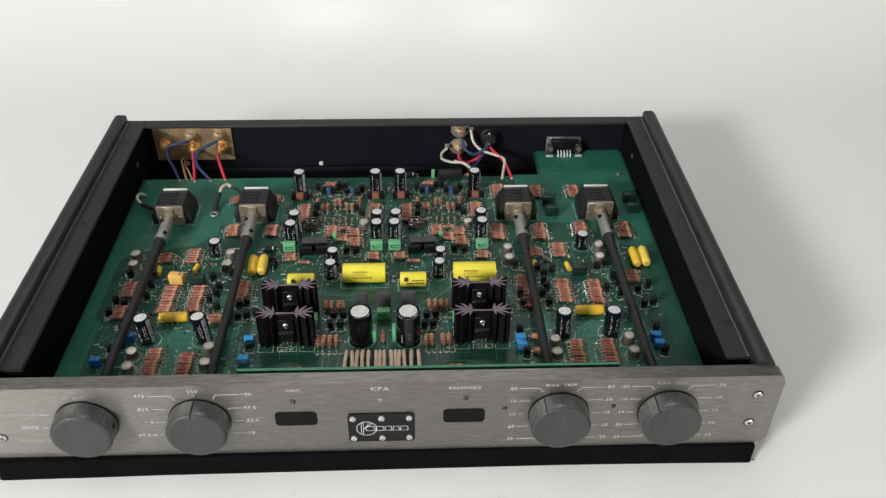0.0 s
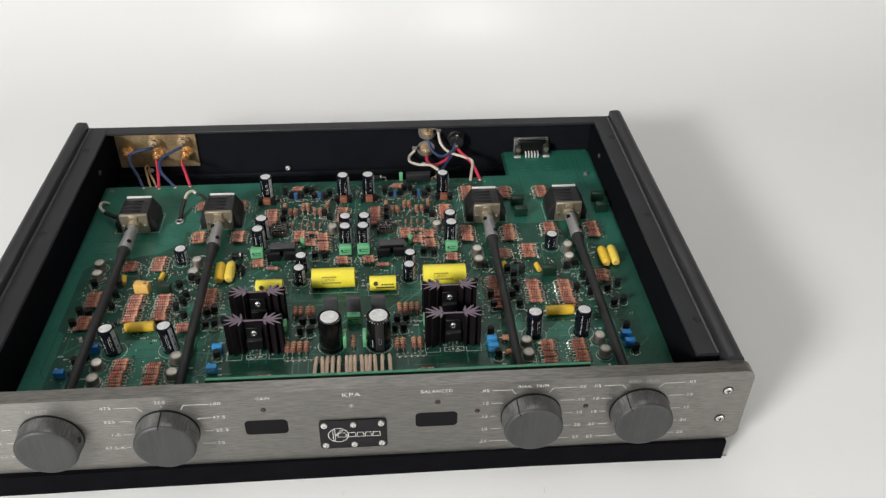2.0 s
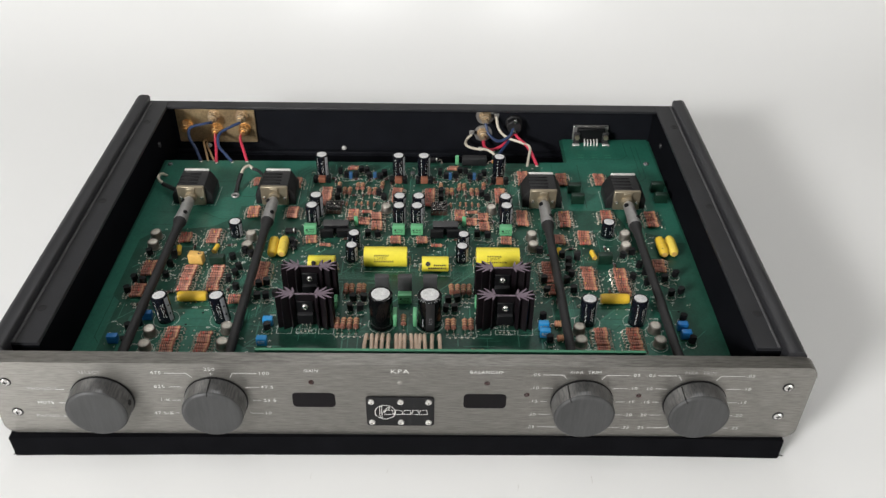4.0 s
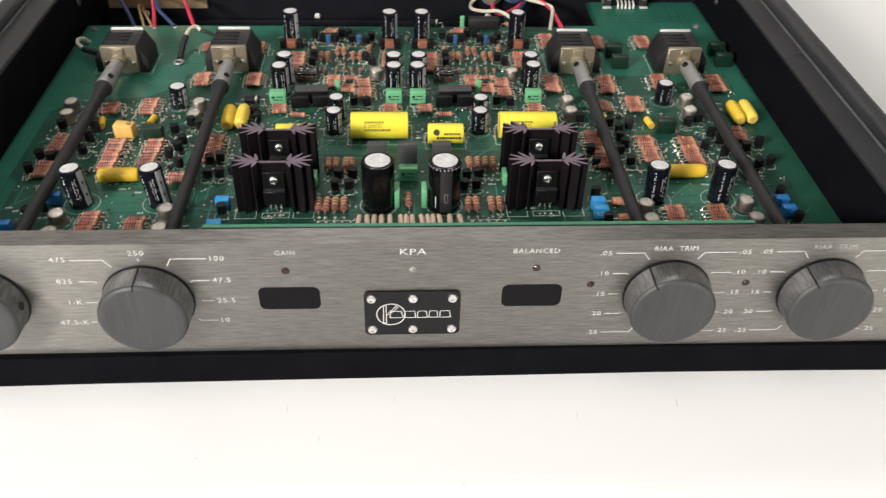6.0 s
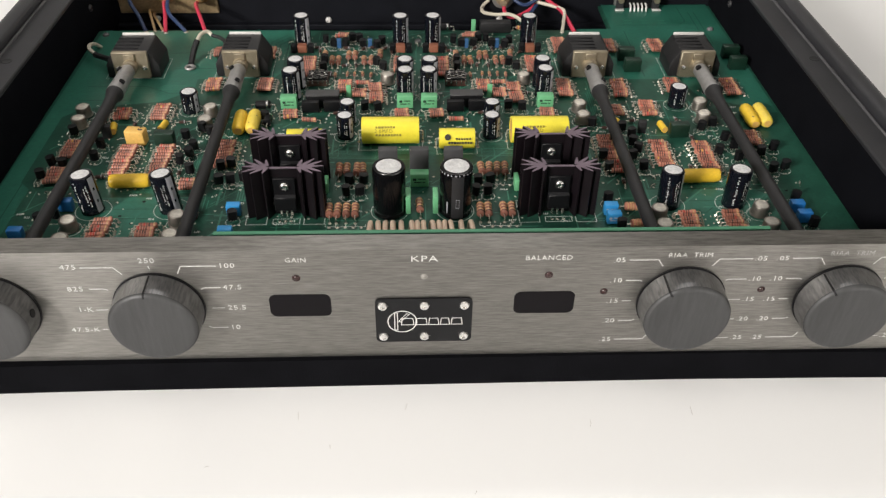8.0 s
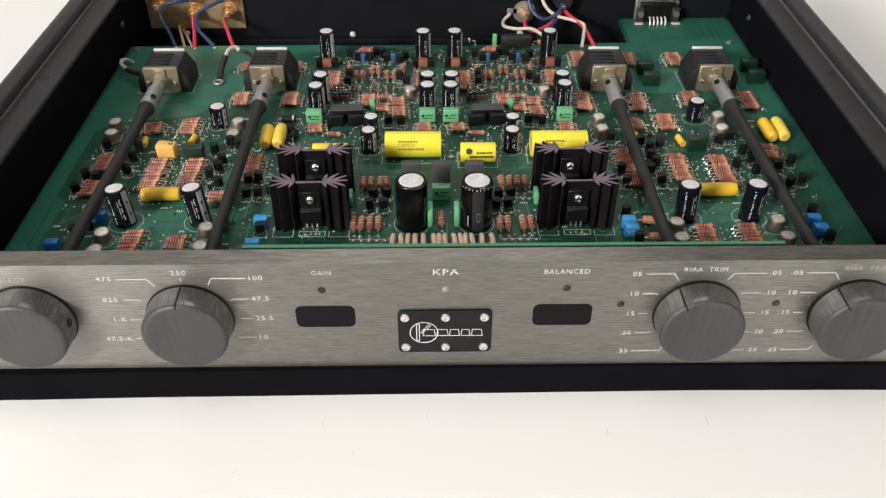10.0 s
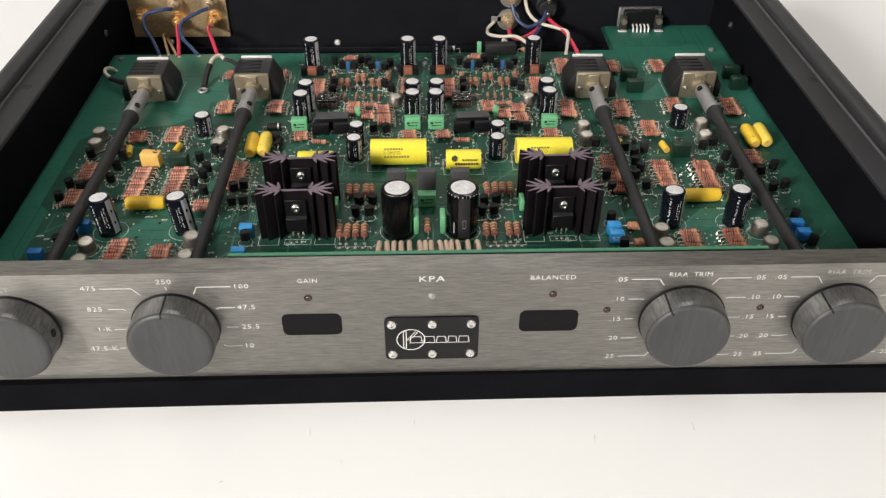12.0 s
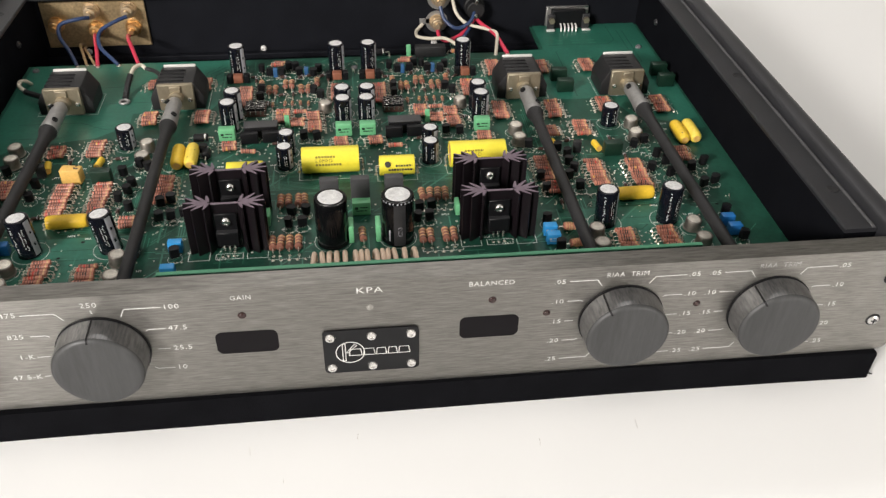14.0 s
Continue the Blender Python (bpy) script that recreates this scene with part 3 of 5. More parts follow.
# ---- the circuit boards ----
board = thing("circuit_board", "green main circuit board crowded with parts inside the case", "circuit board", at(0, 0, BOARD_Z))
BOARD = [(-214.6, 24), (214.2, 24), (214.2, 324), (132.2, 324), (132.2, 283.2), (-214.6, 283.2)]
part("laminate", prism(BM(), BOARD, Matrix.Translation((0, 0, -1.6)), 1.6), M_PCB, board)
POURS = ([(-214.3, 27.2), (-199.3, 27.2), (-198.5, 97.5), (-204.5, 103.5), (-204.2, 168.7), (-196, 178.4), (-151.8, 186.6), (-135.5, 200.5), (-135.5, 214.2), (-89.4, 214.8), (-85.4, 222.6), (-85.2, 269.8), (-75.1, 277.8), (-75, 284.1), (-212.1, 283.3)],
         [(212, 170.2), (211.8, 326.4), (134.5, 325.6), (134.5, 285.3), (110.1, 284.9), (109.9, 211.7), (162.7, 212.1), (170.7, 188.5), (184.9, 182.5), (201.4, 174.5), (204.0, 170.2)],
         [(-179.2, 42.1), (-100.5, 42.3), (-100.5, 50.3), (-112.5, 58.2), (-112.4, 89.8), (-178.5, 89.5), (-186.7, 81.5), (-187.2, 48)], [(109.7, 38.6), (182.9, 38.6), (178.8, 46.6), (178.8, 86.6), (172.7, 92.6), (109.7, 92.6)],
         [(-86.5, 38.3), (93.5, 38.6), (93.6, 46.6), (-86.5, 46.3)])
for pts in POURS:
    tagged(part("copper_pour", prism(BM(), pts, Matrix.Translation((0, 0, 0.005)), 0.02), M_POUR, board), "paler green copper area under the mask")
for x, y in ((-207, 30), (208, 30), (-206, 274), (205, 317), (0, 150)):
    part("standoff", lathe(BM(), [(3, -17), (3, -1.6), (0, -1.6)], 10, Matrix.Translation((x, y, 0))), M_STEEL, board)


def strip(bm, pts, w, z):
    for (xa, ya), (xb, yb) in zip(pts, pts[1:]):
        a, b = Vector((xa, ya, z)), Vector((xb, yb, z))
        d = (b - a).normalized()
        s = Vector((-d.y, d.x, 0)) * w / 2
        e = d * w * 0.4
        bm.faces.new([bm.verts.new(p) for p in (a - e - s, b + e - s, b + e + s, a - e + s)])


traces = BM()
rnd = random.Random(7)
for x, y, n, dx, dy, bend in (
        (-118.4, 101.8, 8, 1.0, 0, 20), (-92.4, 85.8, 7, 1.3, 0, -18), (85.7, 122.2, 7, 1.2, 0, 16), (109.7, 80.6, 6, 1.3, 0, 14), (-99.5, 215.5, 7, 1.4, 0, 16), (79.8, 233.5, 6, 1.4, 0, -10),
        (-59.9, 123.7, 6, 0, 1.3, 0), (-4.5, 127.9, 6, 0, 1.3, 0), (31, 125.9, 6, 0, 1.3, 0), (-150.5, 93.5, 5, 0, 1.5, 0), (121.7, 94.6, 5, 0, 1.5, 0), (-194.6, 196.3, 4, 0, 1.6, 0)):
    for i in range(n):
        x0, y0 = x + i * dx, y + i * dy
        if dx:
            run = 26 + rnd.random() * 10
            strip(traces, [(x0, y0), (x0, y0 + run - i), (x0 + bend, y0 + run + abs(bend) - i), (x0 + bend, y0 + 2 * run + abs(bend))], 0.45, 0.05)
        else:
            strip(traces, [(x0, y0), (x0 + 34, y0), (x0 + 40, y0 + 5), (x0 + 54, y0 + 5)], 0.45, 0.05)
for i in range(420):
    while True:
        x0, y0 = rnd.uniform(-200, 185), rnd.uniform(45, 275)
        if not ((x0 < -84 and y0 > 165) or (x0 > 95 and y0 > 185)):
            break
    a, b = rnd.choice(((0, 1), (1, 0), (0, 1), (1, 0), (1, 1))), rnd.uniform(6, 22)
    x1, y1 = max(-208, min(205, x0 + a[0] * b)), max(40, min(281, y0 + a[1] * b))
    strip(traces, [(x0, y0), (x1, y1)], rnd.choice((0.4, 0.5, 0.7, 1.0)), 0.04)
gaps = BM()
for pts in ([(-199.6, 205.2), (-164.5, 205.2), (-149.5, 196.5), (-137.5, 196.6)], [(-151.5, 228.1), (-127.5, 228.2), (-119.4, 236.1), (-119.4, 261.8)], [(-90.4, 217.7), (-90.3, 261.8), (-81.1, 271.8)], [(-93.4, 217.5), (-93.3, 263.8), (-84.1, 273.8)], [(-96.4, 217.5), (-96.3, 265.8), (-87.2, 275.8)],
            [(-199.9, 188.3), (-169.9, 188.5)], [(-203.4, 121.2), (-204.1, 61.8), (-200.1, 55.9)], [(142.6, 215.7), (142.7, 281.3)], [(114, 241.5), (120.1, 247.5), (120.3, 281.2)], [(182.9, 192.5), (182.9, 251.6), (195.2, 263.7), (195.2, 313.4)], [(187, 192.5), (187, 249.7), (199.4, 261.8), (199.3, 313.4)],
            [(139.7, 291.2), (183.1, 291.5), (189.2, 297.5), (189.1, 321.1)], [(-179.4, 249.5), (-149.4, 249.8), (-143.4, 255.8), (-143.3, 279.3)], [(-176.7, 79.5), (-120.5, 79.8)], [(113.7, 82.6), (170.7, 82.6)], [(-176.8, 67.8), (-160.7, 67.8), (-156.6, 71.8), (-130.5, 71.9)], [(121.7, 72.6), (142.2, 72.6), (148.5, 78.6), (168.7, 78.6)]):
    strip(gaps, pts, 0.55, 0.032)
holes = BM()
for x, y in ((-147, 74), (-138, 86), (184, 92), (189, 91), (-140, 68)):
    lathe(holes, [(0.9, 0.035), (0, 0.036)], 12, Matrix.Translation((x, y, 0)))
tagged(part("drill_hole", holes, M_BLACK, board), "empty drilled holes in the board", kind="stuff")
tagged(part("mask_gap", gaps, M_PCB, board), "darker gaps between copper areas", kind="stuff")
tagged(part("copper_layer", traces, M_TRACE, board), "pale green tracks under the solder mask", kind="stuff")

silk = BM()
marks = random.Random(3)


def ring_mark(x, y, r, n=28, w=0.28):
    strip(silk, [(x + r * math.cos(2 * math.pi * i / n), y + r * math.sin(2 * math.pi * i / n)) for i in range(n + 1)], w, 0.08)


def box_mark(x0, x1, y0, y1, w=0.28):
    strip(silk, [(x0, y0), (x1, y0), (x1, y1), (x0, y1), (x0, y0)], w, 0.08)


def word_mark(x, y, n=3):
    """Small printed letters too fine to read, as short bars."""
    for i in range(n):
        strip(silk, [(x + i, y), (x + i + marks.uniform(-0.1, 0.3), y + 1.2)], 0.4, 0.08)
        strip(silk, [(x + i, y + marks.choice((0, 1.1))), (x + i + 0.6, y + marks.choice((0, 0.6, 1.1)))], 0.25, 0.082)


pads = BM()


def pad_at(x, y, r=0.9):
    lathe(pads, [(r, 0.0), (r, 0.08), (r * 0.5, 0.35), (0, 0.4)], 8, Matrix.Translation((x, y, 0)))


def spot():
    """A random place in a crowded part of the board."""
    while True:
        x, y = marks.uniform(-198, 192), marks.uniform(46, 278)
        if not ((x < -84 and y > 184) or (x > 112 and y > 205) or (y < 66 and abs(x) < 88) or (112 < y < 134 and abs(x) < 80)):
            return x, y


for i in range(820):
    pad_at(*spot(), marks.uniform(0.35, 0.75))
for i in range(640):
    zone = marks.choice(((-84, 84, 164, 276), (-84, 84, 164, 276), (-198, -88, 92, 178), (88, 198, 92, 184)))
    x, y = marks.uniform(zone[0], zone[1]), marks.uniform(zone[2], zone[3])
    if i % 3:
        pad_at(x, y, marks.uniform(0.4, 0.75))
    else:
        a, b = marks.uniform(0, math.pi), marks.uniform(1.0, 2.2)
        dx, dy = b * math.cos(a), b * math.sin(a)
        tube(pads, [(x - dx, y - dy, 0), (x - dx * 0.9, y - dy * 0.9, 1.1), (x + dx * 0.9, y + dy * 0.9, 1.3), (x + dx, y + dy, 0)], 0.26, 5)
for i in range(240):
    word_mark(*spot(), marks.choice((2, 3, 3, 4)))

display = thing("display_board", "narrow green circuit board standing behind the front panel", "circuit board", at(0, 0, 0))
part("laminate", box(BM(), -86.5, 146.6, 15.6, 17.4, 23, 73.6, 0.1), M_PCB, display)
part("board_edge", box(BM(), -86.5, 146.6, 15.5, 17.5, 73.6, 74.0, 0.1), M_EDGE, display, "pale green cut edge")


# ---- parts on the board ----
def lead(bm, x0, z0, x1, r=0.3, blob=0.7):
    """A wire leg that leaves a body at x0, bends and goes down to the board at x1."""
    k = math.copysign(0.6, x1 - x0)
    tube(bm, [(x0, 0, z0), (x1 - k, 0, z0), (x1 - k * 0.25, 0, z0 - 0.3), (x1, 0, z0 - 0.9), (x1, 0, 0)], r, 5)
    lathe(bm, [(blob, 0), (blob * 0.8, 0.25), (blob * 0.35, 0.9), (0, 1.0)], 7, Matrix.Translation((x1, 0, 0)))
    return bm


def resistor(length, r, span, mat, label, group):
    """An axial resistor lying along x."""
    t = thing("resistor", label, "resistor", group=group)
    z, h = r + 0.8, length / 2
    turn = Matrix.Translation((0, 0, z)) @ Matrix.Rotation(radians(90), 4, "Y")
    part("body", lathe(BM(), [(r * 0.5, -h), (r * 0.95, -h * 0.94), (r, -h * 0.75), (r * 0.9, -h * 0.5), (r * 0.88, h * 0.5), (r, h * 0.75), (r * 0.95, h * 0.94), (r * 0.5, h)], 10, turn), mat, t)
    for c, w, rr in ((-0.68, 0.07, 1.0), (-0.36, 0.075, 0.9), (-0.1, 0.075, 0.89), (0.16, 0.075, 0.89)):
        band = lathe(BM(), [(r * rr - 0.1, (c - w) * h), (r * rr + 0.05, (c - w) * h), (r * rr + 0.05, (c + w) * h), (r * rr - 0.1, (c + w) * h)], 10, turn)
        part("colour_band", band, M_BANDGOLD if mat is M_RESBROWN and c in (-0.36, 0.16) else M_BAND, t)
    part("tolerance_band", lathe(BM(), [(r * 0.9, 0.62 * h), (r + 0.06, 0.62 * h), (r + 0.06, 0.76 * h), (r * 0.9, 0.76 * h)], 10, turn), M_BANDGOLD, t)
    for s in (-1, 1):
        part("lead", lead(BM(), s * h * 0.9, z, s * span / 2, 0.27, 0.95), M_SOLDER, t)
    return t


def row(x, y, n, pitch=2.9, rz=0.0, jitter=0.45):
    """n poses stacked along y about (x, y)."""
    out = []
    for i in range(n):
        d = (i - (n - 1) / 2) * pitch
        out.append(at(x + marks.uniform(-jitter, jitter), y + d + marks.uniform(-0.2, 0.2), BOARD_Z + marks.uniform(0, 0.5), 0, marks.uniform(-4, 4), rz + marks.uniform(-5, 5)))
        pad_at(x + marks.choice((-9.2, 9.2)), y + d + marks.uniform(-1, 1), 0.5)
    return out


poses = []
for x, y, n in ((-169.2, 168.9, 4), (-148.1, 170.9, 6), (-186.4, 131.2, 6), (-156.4, 120.5, 10), (-136.4, 120.5, 10), (-152.8, 53.6, 11), (-130.6, 53.4, 8), (-123.5, 203.6, 5), (-92.5, 202.8, 5), (-126.4, 247, 4), (-95.4, 246.1, 5),
                (-104.3, 126.5, 9), (-118.4, 97.8, 3), (-187.5, 106.5, 5)):
    poses += row(x, y, n)
repeat(resistor, poses, 8.8, 1.4, 13.6, M_RES, "small terracotta-brown banded resistor soldered in a close row", "resistors on the left half of the board")
poses = []
for x, y, n in ((158.2, 254.6, 6), (88.7, 197.8, 7), (122.1, 196.9, 7), (155.7, 200.0, 6), (191.1, 197.5, 7), (93.9, 256.4, 7), (134.2, 172.4, 6), (114.9, 170.1, 4), (102.7, 130.5, 8), (131.2, 123.6, 9), (154.5, 119.6, 11), (130.9, 59.7, 8), (152.5, 59.7, 8),
                (104.7, 110.6, 4), (185, 138.6, 5), (126.3, 254.5, 6)):
    poses += row(x, y, n)
repeat(resistor, poses, 8.8, 1.4, 13.6, M_RES, "small terracotta-brown banded resistor soldered in a close row", "resistors on the right half of the board")
poses = []
for ox in (0, 84):
    for x, y, n in ((-68.4, 225.8, 9), (-44.4, 200.5, 5), (-34.3, 205, 1), (-35.3, 192.1, 3), (-25.9, 199.1, 3), (-25.3, 186.2, 4), (-73.7, 167.9, 3), (-9.9, 167.9, 3), (-11, 228.8, 7), (-62.7, 160.9, 1)):
        poses += row(x + ox, y, n)
poses += [at(x, y, BOARD_Z + 3, 0, 0, marks.uniform(-8, 8)) for x, y in ((-50.1, 264.1), (-48, 266.8), (34.1, 264.8), (36.1, 267.5))]
poses += row(-57.3, 44.3, 3) + row(48.8, 48.5, 1) + row(89.5, 44.6, 1) + row(71.8, 281.7, 1)
repeat(resistor, poses, 8.4, 1.42, 12.8, M_RES, "small terracotta-brown banded resistor in the crowded middle of the board", "resistors in the middle of the board")
poses = []
for x, y in ((-45, 73.7), (-40.9, 73.7), (-36.6, 73.7), (-32.3, 73.7), (-42.3, 109.5), (-38.3, 109.5), (-33.1, 109.5), (-29.9, 109.5), (32.1, 109.7), (36.2, 109.7), (40.4, 109.7), (44.5, 109.7), (29.1, 73.5), (33, 73.5), (40.6, 73.5), (44.7, 73.5), (-0.7, 77.3)):
    poses.append(at(x, y, BOARD_Z, 0, 0, 90 + marks.uniform(-5, 5)))
repeat(resistor, poses, 9.0, 1.95, 14.5, M_RESBROWN, "brown banded resistor lying between the heat sinks", "larger resistors between the heat sinks")
poses = []
for ox in (0, 84):
    for x, y in ((-59.3, 241.8), (-54.3, 234.1), (-50.3, 234.1), (-44.1, 241.1), (-40.1, 241.1), (-34.1, 234.1), (-29.6, 234.1), (-24, 242.8)):
        poses.append(at(x + ox, y, BOARD_Z, 0, 0, 90 + marks.uniform(-5, 5)))
repeat(resistor, poses, 7.8, 1.8, 12, M_RESBROWN, "brown banded resistor near the back of the board", "resistors near the back of the board")


poses = []
for ox in (0, 84):
    for x, y in ((-51.3, 215.8), (-43.9, 216.9), (-39.3, 216.8), (-34.3, 216.9), (-29.2, 215.9)):
        poses.append(at(x + ox, y, BOARD_Z, 0, 0, 90 + marks.uniform(-5, 5)))
repeat(resistor, poses, 4.6, 0.95, 8.5, M_RESBROWN, "tiny brown resistor in a row in front of larger ones", "tiny resistors near the back of the board")


def electrolytic(r, h, label, group, big=False):
    """A can capacitor in a printed sleeve, standing on the board."""
    t = thing("capacitor", label, "capacitor", group=group)
    part("sleeve", lathe(BM(), [(r * 0.9, 0), (r, 0.3), (r, 1.4), (r * 0.965, 1.9), (r * 0.965, 2.3), (r, 2.8), (r, h - 0.7), (r * 0.96, h - 0.15), (r * 0.86, h), (r * 0.78, h), (r * 0.76, h - 0.25), (0, h - 0.25)], 32), M_BIGSLEEVE if big else M_SLEEVE, t)
    lid = lathe(BM(), [(r * 0.76, h - 0.3), (r * 0.76, h - 0.05), (r * 0.72, h - 0.02), (0, h)], 28)
    part("lid", lid, M_CAPTOP, t, "pale metal lid")
    if not big:
        part("stripe", arc_patch(BM(), r, 1.2, h - 0.8, -48, -14), M_STRIPE, t, "pale grey stripe")
        dash = BM()
        for z in (h * 0.3, h * 0.62):
            arc_patch(dash, r + 0.05, z, z + 1.5, -36, -26, 2)
        part("stripe_print", dash, M_SLEEVE, t)
        writing = BM()
        for a, wide, z, top in ((-126, 13, 2.8, h - 2.2), (-84, 7, h * 0.3, h * 0.75), (-72, 9, h * 0.25, h * 0.85)):
            while z < top:
                w = marks.uniform(0.25, 0.5)
                lo = marks.uniform(0, 0.4)
                arc_patch(writing, r, z, z + w, a + wide * lo, a + wide * (lo + 0.6), 1)
                z += w + marks.choice((0.4, 0.5, 0.6, 1.4))
        part("label_print", writing, M_SILK, t)
    return t


TALL = "tall dark electrolytic capacitor with a pale lid, standing on the board"
tops = [(-74.9, 260.2), (-10.9, 259.9), (10.1, 259.9), (73.1, 259.5)]
repeat(electrolytic, [at(x, y, BOARD_Z, 0, 0, marks.uniform(-15, 15)) for x, y in tops], 5.2, 21.4, TALL, "tall capacitors")
tops2 = [(-73.3, 204.1), (-7.9, 203.9), (7, 204), (75.1, 204.3), (-74.9, 190.2), (-7.9, 190.5), (6.1, 190.6), (75.1, 191.6)]
repeat(electrolytic, [at(x, y, BOARD_Z, 0, 0, marks.uniform(-15, 15)) for x, y in tops2], 5.1, 18.8, "dark electrolytic capacitor with a pale lid, one of a close pair", "paired capacitors")
tops3 = [(-40.4, 161.1), (-41, 146.2), (41.4, 160.4), (40.1, 146)]
repeat(electrolytic, [at(x, y, BOARD_Z, 0, 0, marks.uniform(-40, 30)) for x, y in tops3], 4.7, 14.0, "short dark electrolytic capacitor behind the heat sinks", "short capacitors")
tops4 = [(-131.7, 175.5, 0, 0), (153, 179.1, 0, 0)]
repeat(electrolytic, [at(x, y, BOARD_Z) for x, y, a, b in tops4], 5.0, 13.0, "squat dark electrolytic capacitor inside a printed white circle", "squat capacitors")
tops5 = [(-161, 79.2, -3, -4.5), (-123, 79.4, -3, -6), (124, 79.2, -3, -1), (157.2, 79.4, -3, 1.5)]
repeat(electrolytic, [at(x, y, BOARD_Z - 0.2, a, b, marks.uniform(-20, 10)) for x, y, a, b in tops5], 5.6, 21.0, "leaning dark electrolytic capacitor with white print, inside a printed circle", "leaning capacitors")
c = electrolytic(8.0, 26.8, "thick glossy black electrolytic capacitor with a white lid", "large capacitors", True)
c.matrix_basis = at(-15.4, 76.2, BOARD_Z)
c2 = electrolytic(8.0, 26.6, "thick black electrolytic capacitor, grey stripe, silver rim with painted highlights", "large capacitors", True)
c2.matrix_basis = at(17.0, 76.2, BOARD_Z)
part("stripe", arc_patch(BM(), 8.0, 0.8, 25.0, -108, -66), M_GREYBLACK, c2, "dark grey stripe")
# pale dashes paint the highlights on the silver rim
rim = BM()
for i in range(26):
    arc_patch(rim, 7.95, 25.3, 26.1, i * 360 / 26, i * 360 / 26 + marks.uniform(3, 7), 2, 0.12)
part("rim_highlights", rim, M_STRIPE, c2)
bm = BM()
arc_patch(bm, 8.02, 3.5, 10, -126, -122, 1)
for z0, z1, a0, a1 in ((7, 12, -92, -91), (7, 12, -81, -80), (7, 7.3, -92, -80), (11.7, 12, -92, -80)):
    arc_patch(bm, 8.04, z0, z1, a0, a1, 1)
part("label_print", bm, M_STRIPE, c2)
for x, y, r in [(a, b, 7.2) for a, b in tops] + [(a, b, 6.6) for a, b in tops2] + [(a, b, 6.4) for a, b in tops3] + [(a, b, 7.0) for a, b, p, q in tops4] + [(a, b, 8.6) for a, b, p, q in tops5] + [(-15.4, 76.2, 9.2), (17.0, 76.2, 9.2)]:
    ring_mark(x, y, r)


def film_tube(length, ry, rz, mat, label, group, lines=0, words="", legs=True, taper=0.0):
    """A wrapped film capacitor lying along x, oval in section."""
    t = thing("capacitor", label, "capacitor", group=group)
    h = length / 2
    bm = lathe(BM(), [(0.86, -h + 0.5), (0.9, -h), (0.985, -h + 0.15), (1, -h + 0.6), (1, h - 0.6), (0.985, h - 0.15), (0.9, h), (0.86, h - 0.5)], 28, Matrix.Rotation(radians(90), 4, "Y"))
    if taper:
        bm.free()
        prof = [(1 - taper * 1.6, h), (1 - taper * 1.1, h - 0.3), (1 - taper * 0.5, h - 1.2), (1 - taper * 0.15, h - 2.6), (1, h - 4.5)]
        bm = lathe(BM(), [(r0, -z0) for r0, z0 in prof] + prof[::-1], 28, Matrix.Rotation(radians(90), 4, "Y"))
    for v in bm.verts:
        v.co.y, v.co.z = v.co.y * ry, v.co.z * rz + rz + 0.15
    part("wrap", bm, mat, t)
    for s in (-1, 1):
        q = 0.87 - taper * 1.4
        cap_end = lathe(BM(), [(q, s * (h - 0.7)), (q, s * (h - (0.25 if not taper else -0.1))), (0, s * (h - (0.25 if not taper else -0.1)))], 20, Matrix.Rotation(radians(90), 4, "Y"))
        for v in cap_end.verts:
            v.co.y, v.co.z = v.co.y * ry, v.co.z * rz + rz + 0.15
        part("resin_end", cap_end, M_OCHRE, t)
    if legs:
        for s in (-1, 1):
            part("lead", lead(BM(), s * (h - 0.4), rz, s * (h + 2.0), 0.4, 1.0), M_SOLDER, t)
    if lines:
        a = radians(28)
        base = Matrix.Translation((0, -ry * math.cos(a) * S, (rz + rz * math.sin(a) + 0.15) * S)) @ pose(0, 0, 0, 58, 0, 0)
        bars = BM()
        for k, (x0, x1) in enumerate(lines):
            zz = 1.9 - k * 2.1
            x = x0
            while x < x1:
                w = marks.uniform(0.7, 1.3)
                box(bars, x, min(x + w, x1), zz - 0.55, zz + 0.55, 0.12, 0.2)
                x += w + 0.45
        part("label_print", bars, M_INK if words else M_INKDARK, t).matrix_basis = base
        if words:
            lettering(words, 2.0, M_INK, t, base @ at(-3.6, -0.2, 0.35), spread=1.15)
    return t


LEMON = "large lemon-yellow wrapped film capacitor with dark print, lying on the board"
for x in (-15.8, 66.0):
    film_tube(31.4, 7.5, 7.3, M_YELLOW, LEMON, "large yellow capacitors", ((-8, 2.5), (8, 8), (-8, 6)), "2.0MFD").matrix_basis = at(x, 140.6, BOARD_Z)
    box_mark(x - 17.5, x + 17.5, 132, 149.4)
for x in (20.4, -61.9):
    o = film_tube(19.4, 5.5, 5.6, M_YELLOW, "small lemon-yellow wrapped film capacitor with a black mark", "small yellow capacitors", ((9, 9), (-1, 8), (-5, 8)))
    o.matrix_basis = at(x, 134.6, BOARD_Z)
    dot = part("black_mark", lathe(BM(), [(1.7, 0), (1.7, 0.1), (0, 0.1)], 14), M_INKDARK, o)
    dot.matrix_basis = Matrix.Translation((-5.2 * S, -5.6 * 0.87 * S, (6.15 + 6.0 * 0.52) * S)) @ pose(0, 0, 0, 58, 0, 0)
    box_mark(x - 11, x + 11, 127.6, 141.6)
